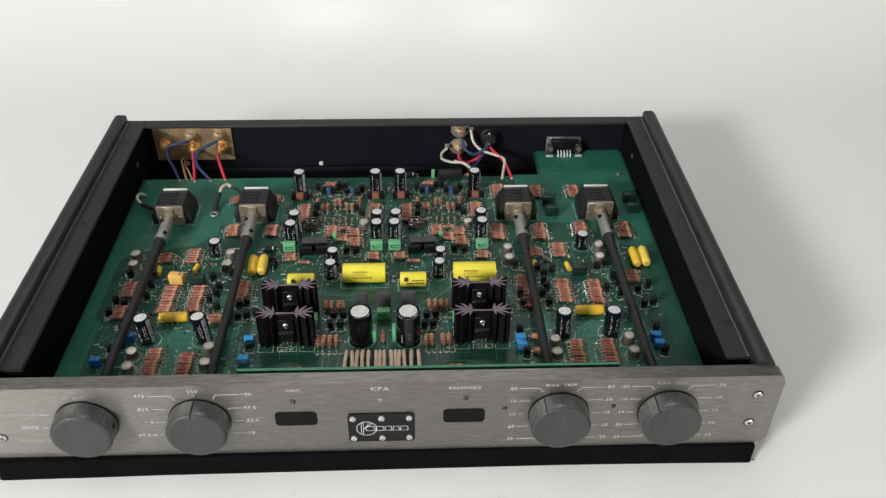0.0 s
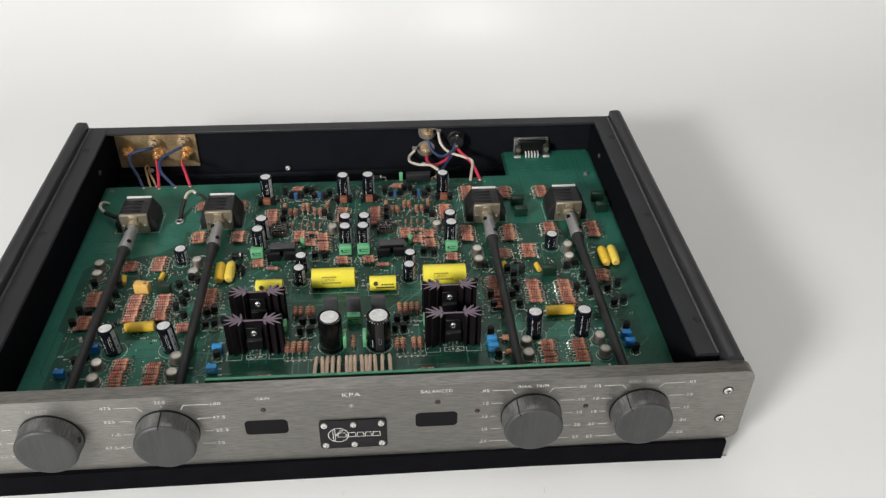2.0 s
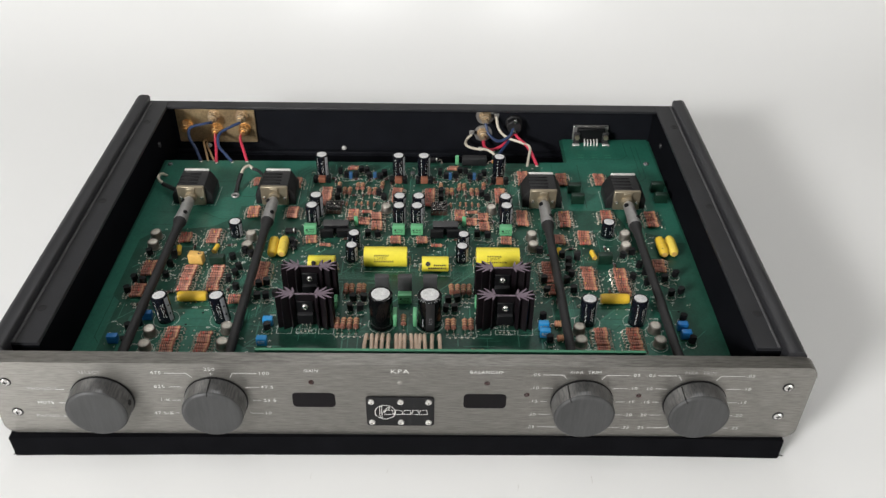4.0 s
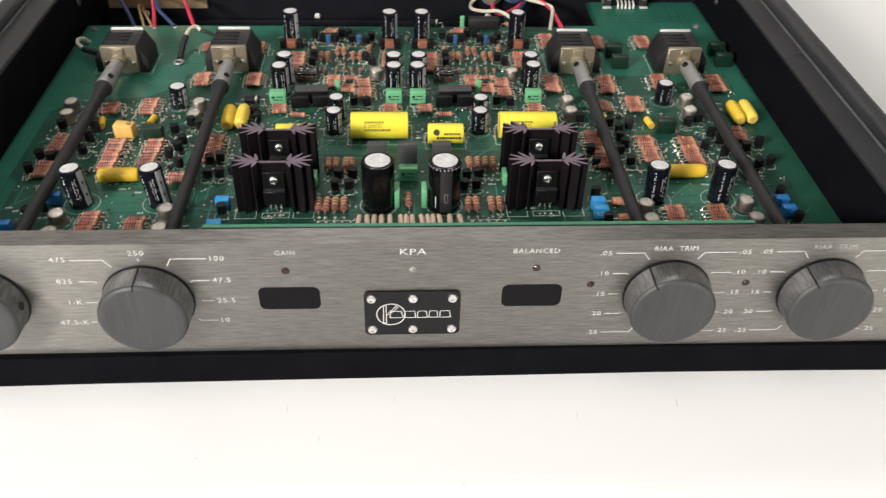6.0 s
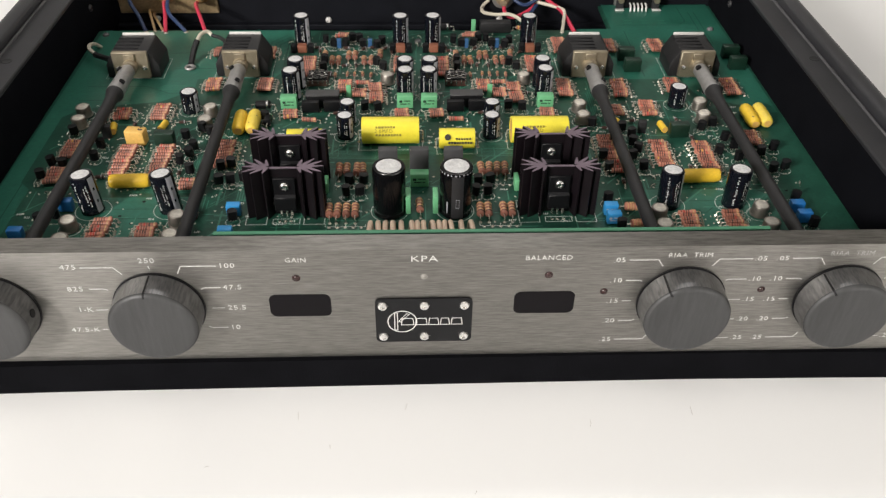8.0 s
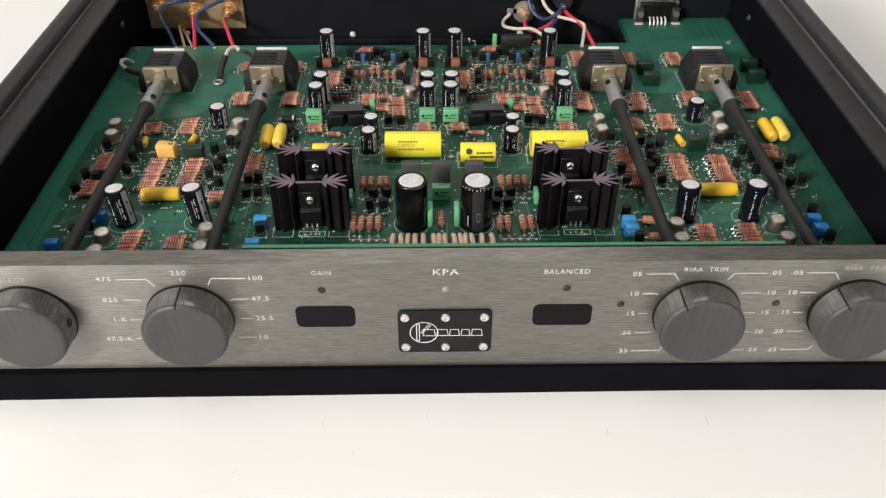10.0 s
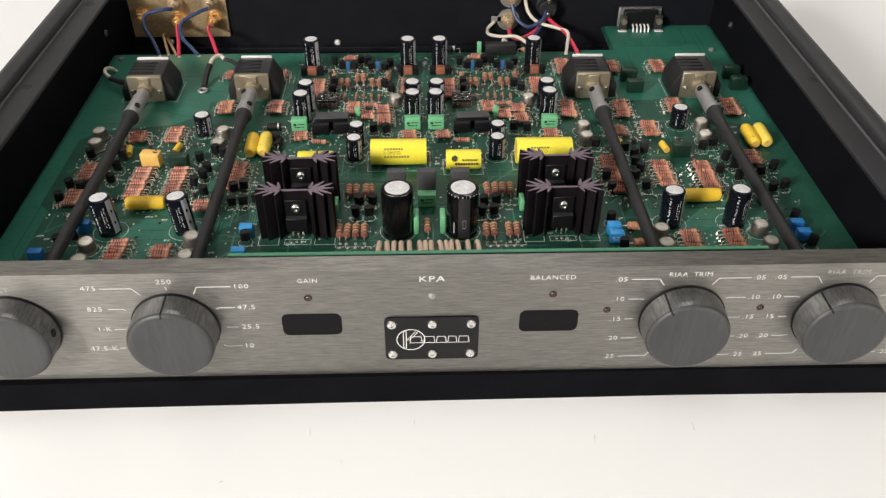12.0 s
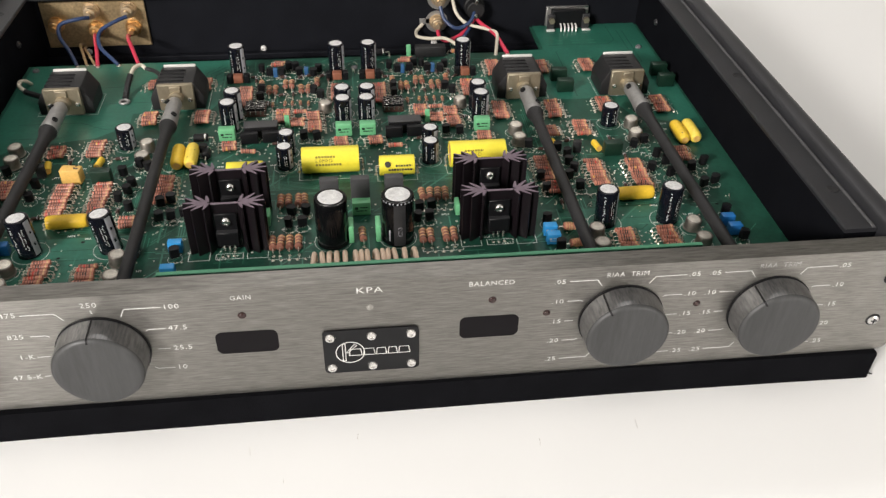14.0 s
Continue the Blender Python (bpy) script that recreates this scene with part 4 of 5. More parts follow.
repeat(film_tube, [at(-147.5, 98.8, BOARD_Z, 0, 0, 2), at(145.7, 99.6, BOARD_Z, 0, 0, 1)], 19.6, 3.7, 3.7, M_AMBER, "amber-yellow tubular film capacitor between two electrolytic capacitors", "amber tube capacitors", 0, "", True, 0.1)
for tint, spots in ((M_TUBE, [at(-100.7, 156.3, BOARD_Z, 0, 0, 92), at(191.1, 160.3, BOARD_Z, 0, 0, 91)]), (M_PALETUBE, [at(-93.3, 156.9, BOARD_Z, 0, 0, 90), at(198.7, 161.3, BOARD_Z, 0, 0, 90)])):
    for k, o in enumerate(repeat(film_tube, spots, 20, 3.75, 3.6, tint, "golden-yellow tubular film capacitor lying beside its twin", "paired yellow tube capacitors", 0, "", False, 0.24)):
        for x, y in ((-6.5, 0.8), (1.5, -1.6)) if (tint is M_TUBE) == (k == 1) else ((5.5, 1.2),):
            spot_mark = part("dark_mark", lathe(BM(), [(0.75, 0.0), (0.6, 0.1), (0, 0.12)], 9), M_INKDARK, o)
            spot_mark.matrix_basis = at(x, y, 7.12 - 0.13 * y * y, -8 * y, 0, 0)
repeat(film_tube, [at(-170.4, 153.1, BOARD_Z, 0, 0, 100), at(-143.4, 155.2, BOARD_Z, 0, 0, 80), at(138.2, 151.5, BOARD_Z, 0, 0, 100), at(113.8, 154.5, BOARD_Z, 0, 0, 100)], 8.0, 1.85, 2.0, M_TUBE,
       "small amber bead capacitor standing among resistors", "amber bead capacitors", 0, "", False)


def box_part(kind, w, d, h, mat, label, group, category, marks_mat=None, bevel=0.4, legs=True):
    t = thing(kind, label, category, group=group)
    part("body", box(BM(), -w / 2, w / 2, -d / 2, d / 2, 0.5, h, bevel, 2), mat, t)
    lg = BM()
    for s in (-1, 1):
        box(lg, s * (w / 2 - 1) - 0.3, s * (w / 2 - 1) + 0.3, -0.3, 0.3, 0, 1)
    part("lead", lg, M_SOLDER, t)
    if marks_mat:
        bars = BM()
        box(bars, -w * 0.36, -w * 0.18, -d / 2 - 0.06, -d / 2 + 0.1, h * 0.52, h * 0.70)
        for x0, x1, z in ((-0.08, 0.34, 0.62), (-0.3, 0.1, 0.38), (0.16, 0.3, 0.38)):
            box(bars, w * x0, w * x1, -d / 2 - 0.06, -d / 2 + 0.1, h * z, h * (z + 0.07))
        part("label_print", bars, marks_mat, t)
    return t


repeat(box_part, [at(x, y, BOARD_Z) for x, y in ((-75.5, 178.3), (-7.9, 178.9), (6.1, 178.9), (74.5, 179), (-0.5, 98.6))], "capacitor", 9.4, 5.2, 8.2, M_MINT, "mint-green box film capacitor with dark print", "mint box capacitors", "capacitor", M_DKGREEN)
repeat(box_part, [at(x, y, BOARD_Z, 0, 0, 90) for x, y in ((-6.3, 77.3), (7.1, 77.3))], "capacitor", 9, 2.6, 10.5, M_MINT, "thin mint-green film capacitor standing on edge", "thin mint capacitors", "capacitor")
repeat(box_part, [at(x, y, BOARD_Z, 0, 0, 90) for x, y in ((-48, 94.5), (49.1, 95.7))], "capacitor", 8, 2.4, 6.8, M_MINT, "low mint-green film capacitor beside a heat sink", "thin mint capacitors", "capacitor")
repeat(box_part, [at(x, y, BOARD_Z) for x, y in ((-41.3, 188.9), (42.6, 189.5), (38.5, 280.7))], "capacitor", 3.0, 2.0, 9.0, M_MINT, "slim mint-green capacitor among resistors", "slim mint capacitors", "capacitor")
repeat(box_part, [at(x, y, BOARD_Z, 0, 0, a) for x, y, a in ((-16.5, 107.1, 0), (-0.6, 107.2, 0), (17, 107.2, 0))], "power_transistor", 9.8, 4.4, 17.0, M_LID, "charcoal upright power package behind the large capacitors", "upright power packages", "transistor")
relay = box_part("relay", 19, 7.0, 8.0, M_BLACK, "long black relay with a flat charcoal lid, on the board", "relays", "relay", None, 0.4)
part("lid", box(BM(), -9.8, 9.8, -3.8, 3.8, 8.0, 8.6, 0.25), M_LID, relay, "charcoal flat lid")
relay.matrix_basis = at(-56, 181, BOARD_Z)
copy_thing(relay, at(28.1, 180.9, BOARD_Z))
repeat(box_part, [at(x, y, BOARD_Z, 0, 0, a) for x, y, a in ((-62.5, 173.5, 0), (-50, 174, 0), (21.4, 173.9, 0), (34.1, 174.5, 0))], "transistor", 10, 3.6, 7.2, M_BLACK, "black flat transistor in front of a relay", "flat transistors", "transistor")
repeat(box_part, [at(53.5, 281.2, BOARD_Z)], "relay", 21, 7, 7.5, M_BLACKMATT, "matt black relay at the back edge of the board", "relays", "relay", None, 0.5)
repeat(box_part, [at(-172, 146.4, BOARD_Z, 0, 0, 12), at(125.7, 148.6, BOARD_Z, 0, 0, -8)], "integrated_circuit", 4.6, 3.6, 7.8, M_BLACKMATT, "small matt black upright package among resistors", "small upright packages", "chip")
ochre, = repeat(box_part, [at(-154.1, 140.5, BOARD_Z, 0, 0, -8)], "capacitor", 11, 6.6, 9.2, M_OCHRE, "ochre resin box capacitor with a dark smudge", "box capacitors", "capacitor", None, 1.0)
smudge = BM()
for k in range(7):
    lathe(smudge, [(marks.uniform(0.4, 1.0), 9.19), (0.3, 9.26), (0, 9.27)], 7, Matrix.Translation((2.2 + marks.uniform(-1.6, 1.6), 0.6 + marks.uniform(-1.4, 1.4), 0)))
part("smudge", smudge, M_BROWN, ochre, "dark burnt smudge")
repeat(box_part, [at(x, y, BOARD_Z, 0, 0, a) for x, y, a in ((-138.4, 138.5, -3), (145.7, 144.6, 2), (134.7, 238.7, 0), (135.7, 223.1, 0), (203.8, 241.5, 0), (203.8, 225.5, 0))], "capacitor", 10.4, 5.4, 8.6, M_DKGREEN,
       "dark green box film capacitor", "dark green box capacitors", "capacitor")
repeat(box_part, [at(x, y, BOARD_Z, 0, 0, a) for x, y, a in ((-91.4, 74.5, 0), (-92.4, 55.5, 0), (93.5, 72.1, 0), (93.7, 65.1, 0))], "capacitor", 6.8, 4.2, 6.6, M_BLUE,
       "bright blue box film capacitor near the front panel", "blue box capacitors", "capacitor", M_STRIPE)
repeat(box_part, [at(x, y, BOARD_Z) for x, y in ((-173.5, 79.3), (-189.6, 56.5), (186.7, 72.5), (187.5, 64.5))], "capacitor", 6.8, 4.2, 6.6, M_BLUEDEEP,
       "deep blue box film capacitor near the case wall", "deep blue box capacitors", "capacitor")
repeat(box_part, [at(x + ox, y, BOARD_Z) for ox in (0, 83.5) for x, y in ((-51.1, 256.3), (-30.9, 256.5))], "capacitor", 2.8, 3.0, 6.6, M_BLUEDARK, "small blue capacitor between black transistors", "small blue capacitors", "capacitor")


def socket_part():
    t = thing("integrated_circuit", "dark brown eight-pin chip in a socket with bright pins", "chip", group="socketed chips")
    part("socket", box(BM(), -6.5, 6.5, -6, 6, 0, 3.6, 0.3), M_BROWN, t)
    for y in (-4, 0, 4):
        part("chip_bar", box(BM(), -6, 6, y - 1.4, y + 1.4, 3.6, 5.4, 0.4), M_BLACK, t)
    for y in (-4, 0, 4):
        for e in (-1, 1):
            wave = [(-5.8 + k * 1.45, y + e * (1.15 + 0.3 * math.cos(k * 2.2 + e)), 5.42 + 0.25 * math.sin(k * 1.9 + y)) for k in range(9)]
            part("bent_pin", tube(BM(), wave, 0.17, 5, 3), M_STEEL, t, "bright bent pin strip")
    pins = BM()
    for x in (-5.6, -2.9, 0.4, 3.4, 5.8):
        for y in (-6.1, -2, 2):
            box(pins, x - 0.28, x + 0.28, y - 0.25, y + 0.25, 1.6, 4.6, 0.1)
    part("pins", pins, M_STEEL, t)
    return t


repeat(socket_part, [at(-61.3, 210, BOARD_Z), at(23.1, 209.5, BOARD_Z)])


def transistor(label, group):
    """A small plastic transistor: a round body cut flat in front, on three legs."""
    t = thing("transistor", label, "transistor", group=group)
    pts = [(2.4 * math.cos(radians(a)), 2.4 * math.sin(radians(a))) for a in range(-40, 221, 20)]
    part("body", prism(BM(), pts, Matrix.Translation((0, 0, 1.8)), 4.8), M_BLACK, t)
    for x in (-1.3, 0, 1.3):
        part("leg", box(BM(), x - 0.2, x + 0.2, -0.2, 0.2, 0, 2.0), M_SOLDER, t)
    return t


SMALL = [(-37, 88.5), (-30.9, 88.6), (-35.9, 98.9), (-29.3, 99.5), (27.8, 88.3), (34.2, 88.7), (29.9, 97.1), (36.4, 98.2)]
SMALL_L = [(-128.3, 144.2), (-121.3, 132.3), (-171.4, 134.2), (-172.4, 123.2), (-192.4, 118.2), (-186.4, 115.3), (-194.5, 105.5), (-126.4, 118.5), (-119.4, 109.5), (-104.4, 112.5), (-99.3, 115.5), (-103.4, 99.7), (-97.4, 99.8), (-90.3, 101.8), (-190.3, 148.9), (-120.2, 151.2), (-115.2, 147.2), (-87.8, 163.1),
           (-91.4, 69), (-176.7, 71.7), (-182.7, 67.7), (-181.1, 53.9), (-122.4, 125.5)]
SMALL_R = [(114.7, 149.3), (118.7, 142.4), (117.7, 133.5), (118.7, 126.5), (114.7, 119.5), (118.7, 109.6), (159.6, 149.5), (167.7, 153.5), (169.7, 138.5), (172.7, 129.6), (171.7, 117.6), (185.8, 122.6), (194.1, 128.6), (186.9, 106.6), (194.1, 109.6), (98.7, 120.4), (99.7, 108.6), (98.7, 154), (93.8, 80.6), (96.7, 58.6),
           (189, 80.6), (190, 58.7), (162.6, 124.6), (107.7, 136.3)]
SMALL_M = [(x + ox, y) for ox in (0, 84) for x, y in ((-60.1, 262), (-43, 265.1), (-37.9, 264.1), (-22.9, 260.8), (-59.3, 233.3), (-58.9, 223.1), (-26.1, 229.8), (-21.8, 223.8), (-31.4, 174.2), (-23.3, 172.9), (-55.1, 256.1), (-47.3, 256.8), (-35.3, 255.8), (-26.6, 255.1))]
for spots, grp in ((SMALL, "transistors between the heat sinks"), (SMALL_L, "transistors on the left half"), (SMALL_R, "transistors on the right half"), (SMALL_M, "transistors near the back")):
    repeat(transistor, [at(x, y, BOARD_Z, marks.uniform(-6, 6), marks.uniform(-6, 6), marks.choice((0, 0, 180, 20, -20, 90))) for x, y in spots], "small black three-legged transistor", grp)
    for x, y in spots:
        ring_mark(x, y - 0.6, 3.5, 14, 0.22)
        for k in (-1.6, 0, 1.6):
            pad_at(x + k + marks.uniform(-0.4, 0.4), y - 3.0 + marks.uniform(-0.8, 0.4), 0.55)


def metal_can():
    t = thing("transistor", "round silvery metal-can transistor standing on the board", "transistor", group="metal-can transistors")
    part("can", lathe(BM(), [(4.6, 0.6), (4.6, 1.1), (4.1, 1.2), (4.05, 6.0), (3.8, 6.5), (3.4, 6.6), (3.2, 6.3), (0, 6.3)], 24), M_CAN, t)
    part("can_top", lathe(BM(), [(3.15, 6.28), (3.1, 6.5), (2.8, 6.6), (0, 6.62)], 24), M_CANTOP, t, "paler flat metal top")
    part("base", lathe(BM(), [(3.6, 0), (3.6, 0.6), (0, 0.6)], 16), M_BLACK, t)
    return t


CANS = [(-167.8, 63.9), (-167, 50), (-191.1, 170.5), (-190.3, 157.7), (-119.4, 169.9), (-120.1, 156.6), (-117.5, 67), (-117.5, 52.2), (93.7, 172.9), (93.7, 159.9), (165.7, 174.5), (164.1, 159.9), (116.7, 68.6), (116.7, 56.6), (167.5, 70.6), (168.5, 56.6), (-19.1, 207.9), (65, 207.5)]
repeat(metal_can, [at(x, y, BOARD_Z, marks.uniform(-4, 4), marks.uniform(-4, 4), 0) for x, y in CANS])
for x, y in CANS:
    ring_mark(x, y, 5.6, 20)


def diode():
    t = thing("diode", "black cylindrical diode with a silver band", "diode", group="diodes")
    turn = Matrix.Translation((0, 0, 3)) @ Matrix.Rotation(radians(90), 4, "Y")
    part("body", lathe(BM(), [(2.0, -4.2), (2.4, -3.8), (2.4, 3.8), (2.0, 4.2)], 14, turn), M_BLACK, t)
    part("band", lathe(BM(), [(2.3, 2.0), (2.46, 2.0), (2.46, 3.0), (2.3, 3.0)], 14, turn), M_STEEL, t)
    for s in (-1, 1):
        part("lead", lead(BM(), s * 4, 3, s * 7, 0.4, 1.0), M_SOLDER, t)
    return t


def glass_diode():
    t = thing("diode", "tiny dark glass diode with a pale band", "diode", group="small glass diodes")
    turn = Matrix.Translation((0, 0, 1.3)) @ Matrix.Rotation(radians(90), 4, "Y")
    part("body", lathe(BM(), [(0.6, -2.0), (0.95, -1.7), (0.95, 1.7), (0.6, 2.0)], 10, turn), M_BROWN, t)
    part("band", lathe(BM(), [(0.9, 0.9), (1.0, 0.9), (1.0, 1.4), (0.9, 1.4)], 10, turn), M_STRIPE, t)
    for s in (-1, 1):
        part("lead", lead(BM(), s * 1.8, 1.3, s * 4.4, 0.25, 0.6), M_SOLDER, t)
    return t


TINY = [(x + ox, y) for ox in (0, 84) for x, y in ((-55.3, 219.7), (-55.3, 216.8), (-46.3, 229.6), (-39.1, 229.6), (-33.1, 233.6), (-19.1, 218.8), (-19.3, 193), (-55.4, 193.9), (-49.4, 190.9), (-47.6, 170.1), (-39.4, 177.1), (-65.2, 255), (-63.3, 250.1), (-20.9, 254.2), (-16.9, 248.5), (-28.9, 255.1), (-35, 253.1), (-46.1, 254.1))]
TINY += [(-178.3, 160.7), (-160.2, 158.9), (-134.1, 160.9), (-165.5, 106.5), (-178.3, 140.9), (-125.4, 109.5), (-110.4, 113.5), (-112.1, 147.2), (-183.5, 93.5), (-109.5, 71.8), (-176.5, 86.5), (105.7, 152), (122.9, 160), (148.5, 160.4), (152.5, 140.4), (177.7, 144.5), (178.7, 110.6), (178.7, 120.6), (105.7, 98.5), (89.7, 141.9), (177.7, 98.6), (144.2, 110.6), (87.6, 108.1)]
repeat(glass_diode, [at(x, y, BOARD_Z, 0, 0, marks.choice((0, 90, 90, 45, 10))) for x, y in TINY])


def block_resistor():
    t = thing("resistor", "terracotta block resistor between two black spacers", "resistor", group="block resistors")
    part("body", box(BM(), -3.0, 3.0, -2.4, 2.4, 0.3, 5.4, 0.5, 2), M_BLOCK, t)
    for s in (-1, 1):
        part("spacer", box(BM(), s * 5.4 - 1.8, s * 5.4 + 1.8, -2.4, 2.4, 0.0, 5.6, 0.4), M_BLACK, t)
    return t


repeat(block_resistor, [at(x, y, BOARD_Z) for x, y in ((-74.7, 251.1), (-10.9, 251), (10.7, 251.1), (73.8, 250.9))])
repeat(diode, [at(-90.5, 177.2, BOARD_Z), at(-85.6, 160.5, BOARD_Z, 0, 0, 90), at(18.3, 282.5, BOARD_Z, 0, 0, 5)])


def disc_resistor():
    t = thing("resistor", "orange banded resistor beside a blue capacitor", "resistor", group="orange resistors at the front")
    turn = Matrix.Translation((0, 0, 2.6)) @ Matrix.Rotation(radians(90), 4, "Y")
    part("body", lathe(BM(), [(1.2, -3.6), (2.1, -3.2), (2.2, -2.2), (1.9, -1.5), (1.9, 1.5), (2.2, 2.2), (2.1, 3.2), (1.2, 3.6)], 14, turn), M_RES, t)
    for z in (-2.3, -0.8, 0.4, 2.2):
        part("colour_band", lathe(BM(), [(1.8, z - 0.25), (2.26, z - 0.25), (2.26, z + 0.25), (1.8, z + 0.25)], 14, turn), M_BANDGOLD, t)
    for s in (-1, 1):
        part("lead", lead(BM(), s * 3.4, 2.6, s * 6, 0.35, 0.9), M_SOLDER, t)
    return t


repeat(disc_resistor, [at(104.7, 74.9, BOARD_Z), at(104.8, 61.1, BOARD_Z, 0, 0, 8)])


# ---- heat sinks ----
def heat_sink(group_label):
    """A vertical finned extrusion with a power transistor screwed to its front."""
    t = thing("heat_sink", group_label, "heat sink", group="heat sinks")
    H = 27.0
    part("web", box(BM(), -8.6, 8.6, -0.8, 0.8, 0, H - 0.6, 0.2), M_HEAT, t)
    arms = ((-1.0, 0, 10.4, 0.6, 2.0), (2.0, 0.4, 9.6, 4.8, 1.7), (2.0, -0.4, 9.8, -4.4, 1.7), (-0.4, 0.4, 5.4, 6.6, 1.8), (-0.4, -0.4, 5.8, -5.8, 1.8), (-1.4, 0.4, -0.2, 6.2, 1.6), (-1.4, -0.4, 0.2, -5.4, 1.6))
    for s in (-1, 1):
        part("hub", lathe(BM(), [(2.3, 0), (2.3, H - 0.02), (0, H - 0.02)], 14, Matrix.Translation((s * 9.2, 0, 0))), M_HEAT, t)
        for x0, y0, x1, y1, w in arms:
            ln = math.hypot(x1 - x0, y1 - y0)
            ux, uy = (x1 - x0) / ln, (y1 - y0) / ln
            base = Matrix(((s * ux, -s * uy, 0, s * (8.8 + x0)), (uy, ux, 0, y0), (0, 0, 1, 0), (0, 0, 0, 1)))
            fin = part("fin", prism(BM(), [(0, -w * 0.6), (ln * 0.55, -w * 0.5), (ln, -w * 0.2), (ln, w * 0.2), (ln * 0.55, w * 0.5), (0, w * 0.6)], base, H), M_HEAT, t)
            # each fin top gets a thin cap in a paler violet
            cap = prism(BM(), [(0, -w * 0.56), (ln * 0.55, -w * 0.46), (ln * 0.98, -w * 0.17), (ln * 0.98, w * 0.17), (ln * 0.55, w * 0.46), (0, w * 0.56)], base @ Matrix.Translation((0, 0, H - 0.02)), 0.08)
            part("fin_end", cap, M_HEATTIP, fin, "paler violet fin end")
    part("web_end", box(BM(), -8.6, 8.6, -0.7, 0.7, H - 0.62, H - 0.5), M_HEATTIP, t, "paler violet upper edge")
    tr = part("power_transistor", box(BM(), -5.2, 5.2, -4.9, -2.2, 4.4, 12.2, 0.4), M_BLACK, t, "black power transistor with three bright legs")
    part("tab", box(BM(), -5.2, 5.2, -2.3, -0.8, 5.6, 21.6, 0.3), M_BLACK, tr)
    # greyer strip paints the light caught by the top of the black body
    part("lit_top_strip", box(BM(), -5.0, 5.0, -4.8, -2.3, 12.18, 12.4), M_GREYBLACK, tr, "grey strip painting the light on the body's top")
    for x in (-2.5, 0, 2.5):
        part("leg", box(BM(), x - 0.5, x + 0.5, -3.9, -3.3, 0, 5), M_STEEL, tr)
    bm = BM()
    screw_head(bm, 2.4, 1.5, Matrix.Translation((0, -2.3, 17.2)) @ Matrix.Rotation(radians(90), 4, "X"))
    part("screw", bm, M_STEEL, t, "bright steel screw")
    return t


SINK = "violet-black finned heat sink with a screwed-on power transistor"
repeat(heat_sink, [at(-65.4, 75.8, BOARD_Z), at(67, 75.8, BOARD_Z), at(-65.8, 105, BOARD_Z), at(66.8, 105, BOARD_Z)], SINK)
for x in (-66, 67):
    box_mark(x - 6, x + 7, 66.4, 70.4, 0.3)
    box_mark(x - 19, x - 9, 66, 84, 0.3), box_mark(x + 9, x + 19, 66, 84, 0.3)
    for k in (-4, 0, 4):
        pad_at(x + k * 0.7, 68.6, 0.9)
for x0, x1, y in ((-46.5, -27, 63.8), (28.5, 48.5, 63.6), (-44, -26, 98.4), (30.5, 48, 98.4)):
    strip(silk, [(x0, y), (x1, y)], 0.3, 0.08)
    for k in range(5):
        strip(silk, [(x0 + (x1 - x0) * k / 4, y), (x0 + (x1 - x0) * k / 4, y + 1.8)], 0.3, 0.08)
        pad_at(x0 + (x1 - x0) * (k + 0.5) / 5, y - 0.6, 0.9)
lettering("Q73", 2.0, M_SILK, board, at(-69.3, 66.6, 0.06))
lettering("Q61", 2.0, M_SILK, board, at(70.7, 66.9, 0.06))
lettering("C41", 1.8, M_SILK, board, at(24.6, 75.3, 0.06))
lettering("Q72", 1.8, M_SILK, board, at(-47, 86, 0.06))


# ---- ribbon of short sleeved links at the front edge ----
link_spots = (-24.3, -21, -16.8, -13.4, -9.7, -5, -2, 1.1, 4.5, 8.1, 11.1, 13.6, 18.9, 23.1)


def link_wire(lean, tilt):
    t = thing("jumper_wire", "short peach-sleeved wire link between the boards", "wire", group="wire links at the front edge")
    part("sleeve", tube(BM(), [(0, 0, 0.2), (lean * 0.3, -0.8, 4.2), (lean, -5, 7.4), (lean + tilt * 0.3, -14, 9), (lean + tilt * 0.7, -32, 9.5), (lean + tilt, -42.8, 9.4)], 1.25, 8, 4), M_PEACH, t)
    part("solder_joint", lathe(BM(), [(1.5, 0), (1.2, 0.4), (0, 0.9)], 10), M_SOLDER, t)
    return t


for x in link_spots:
    link_wire(marks.uniform(-0.4, 0.8), marks.uniform(-1.4, 1.8)).matrix_basis = at(x, 61.5, BOARD_Z)


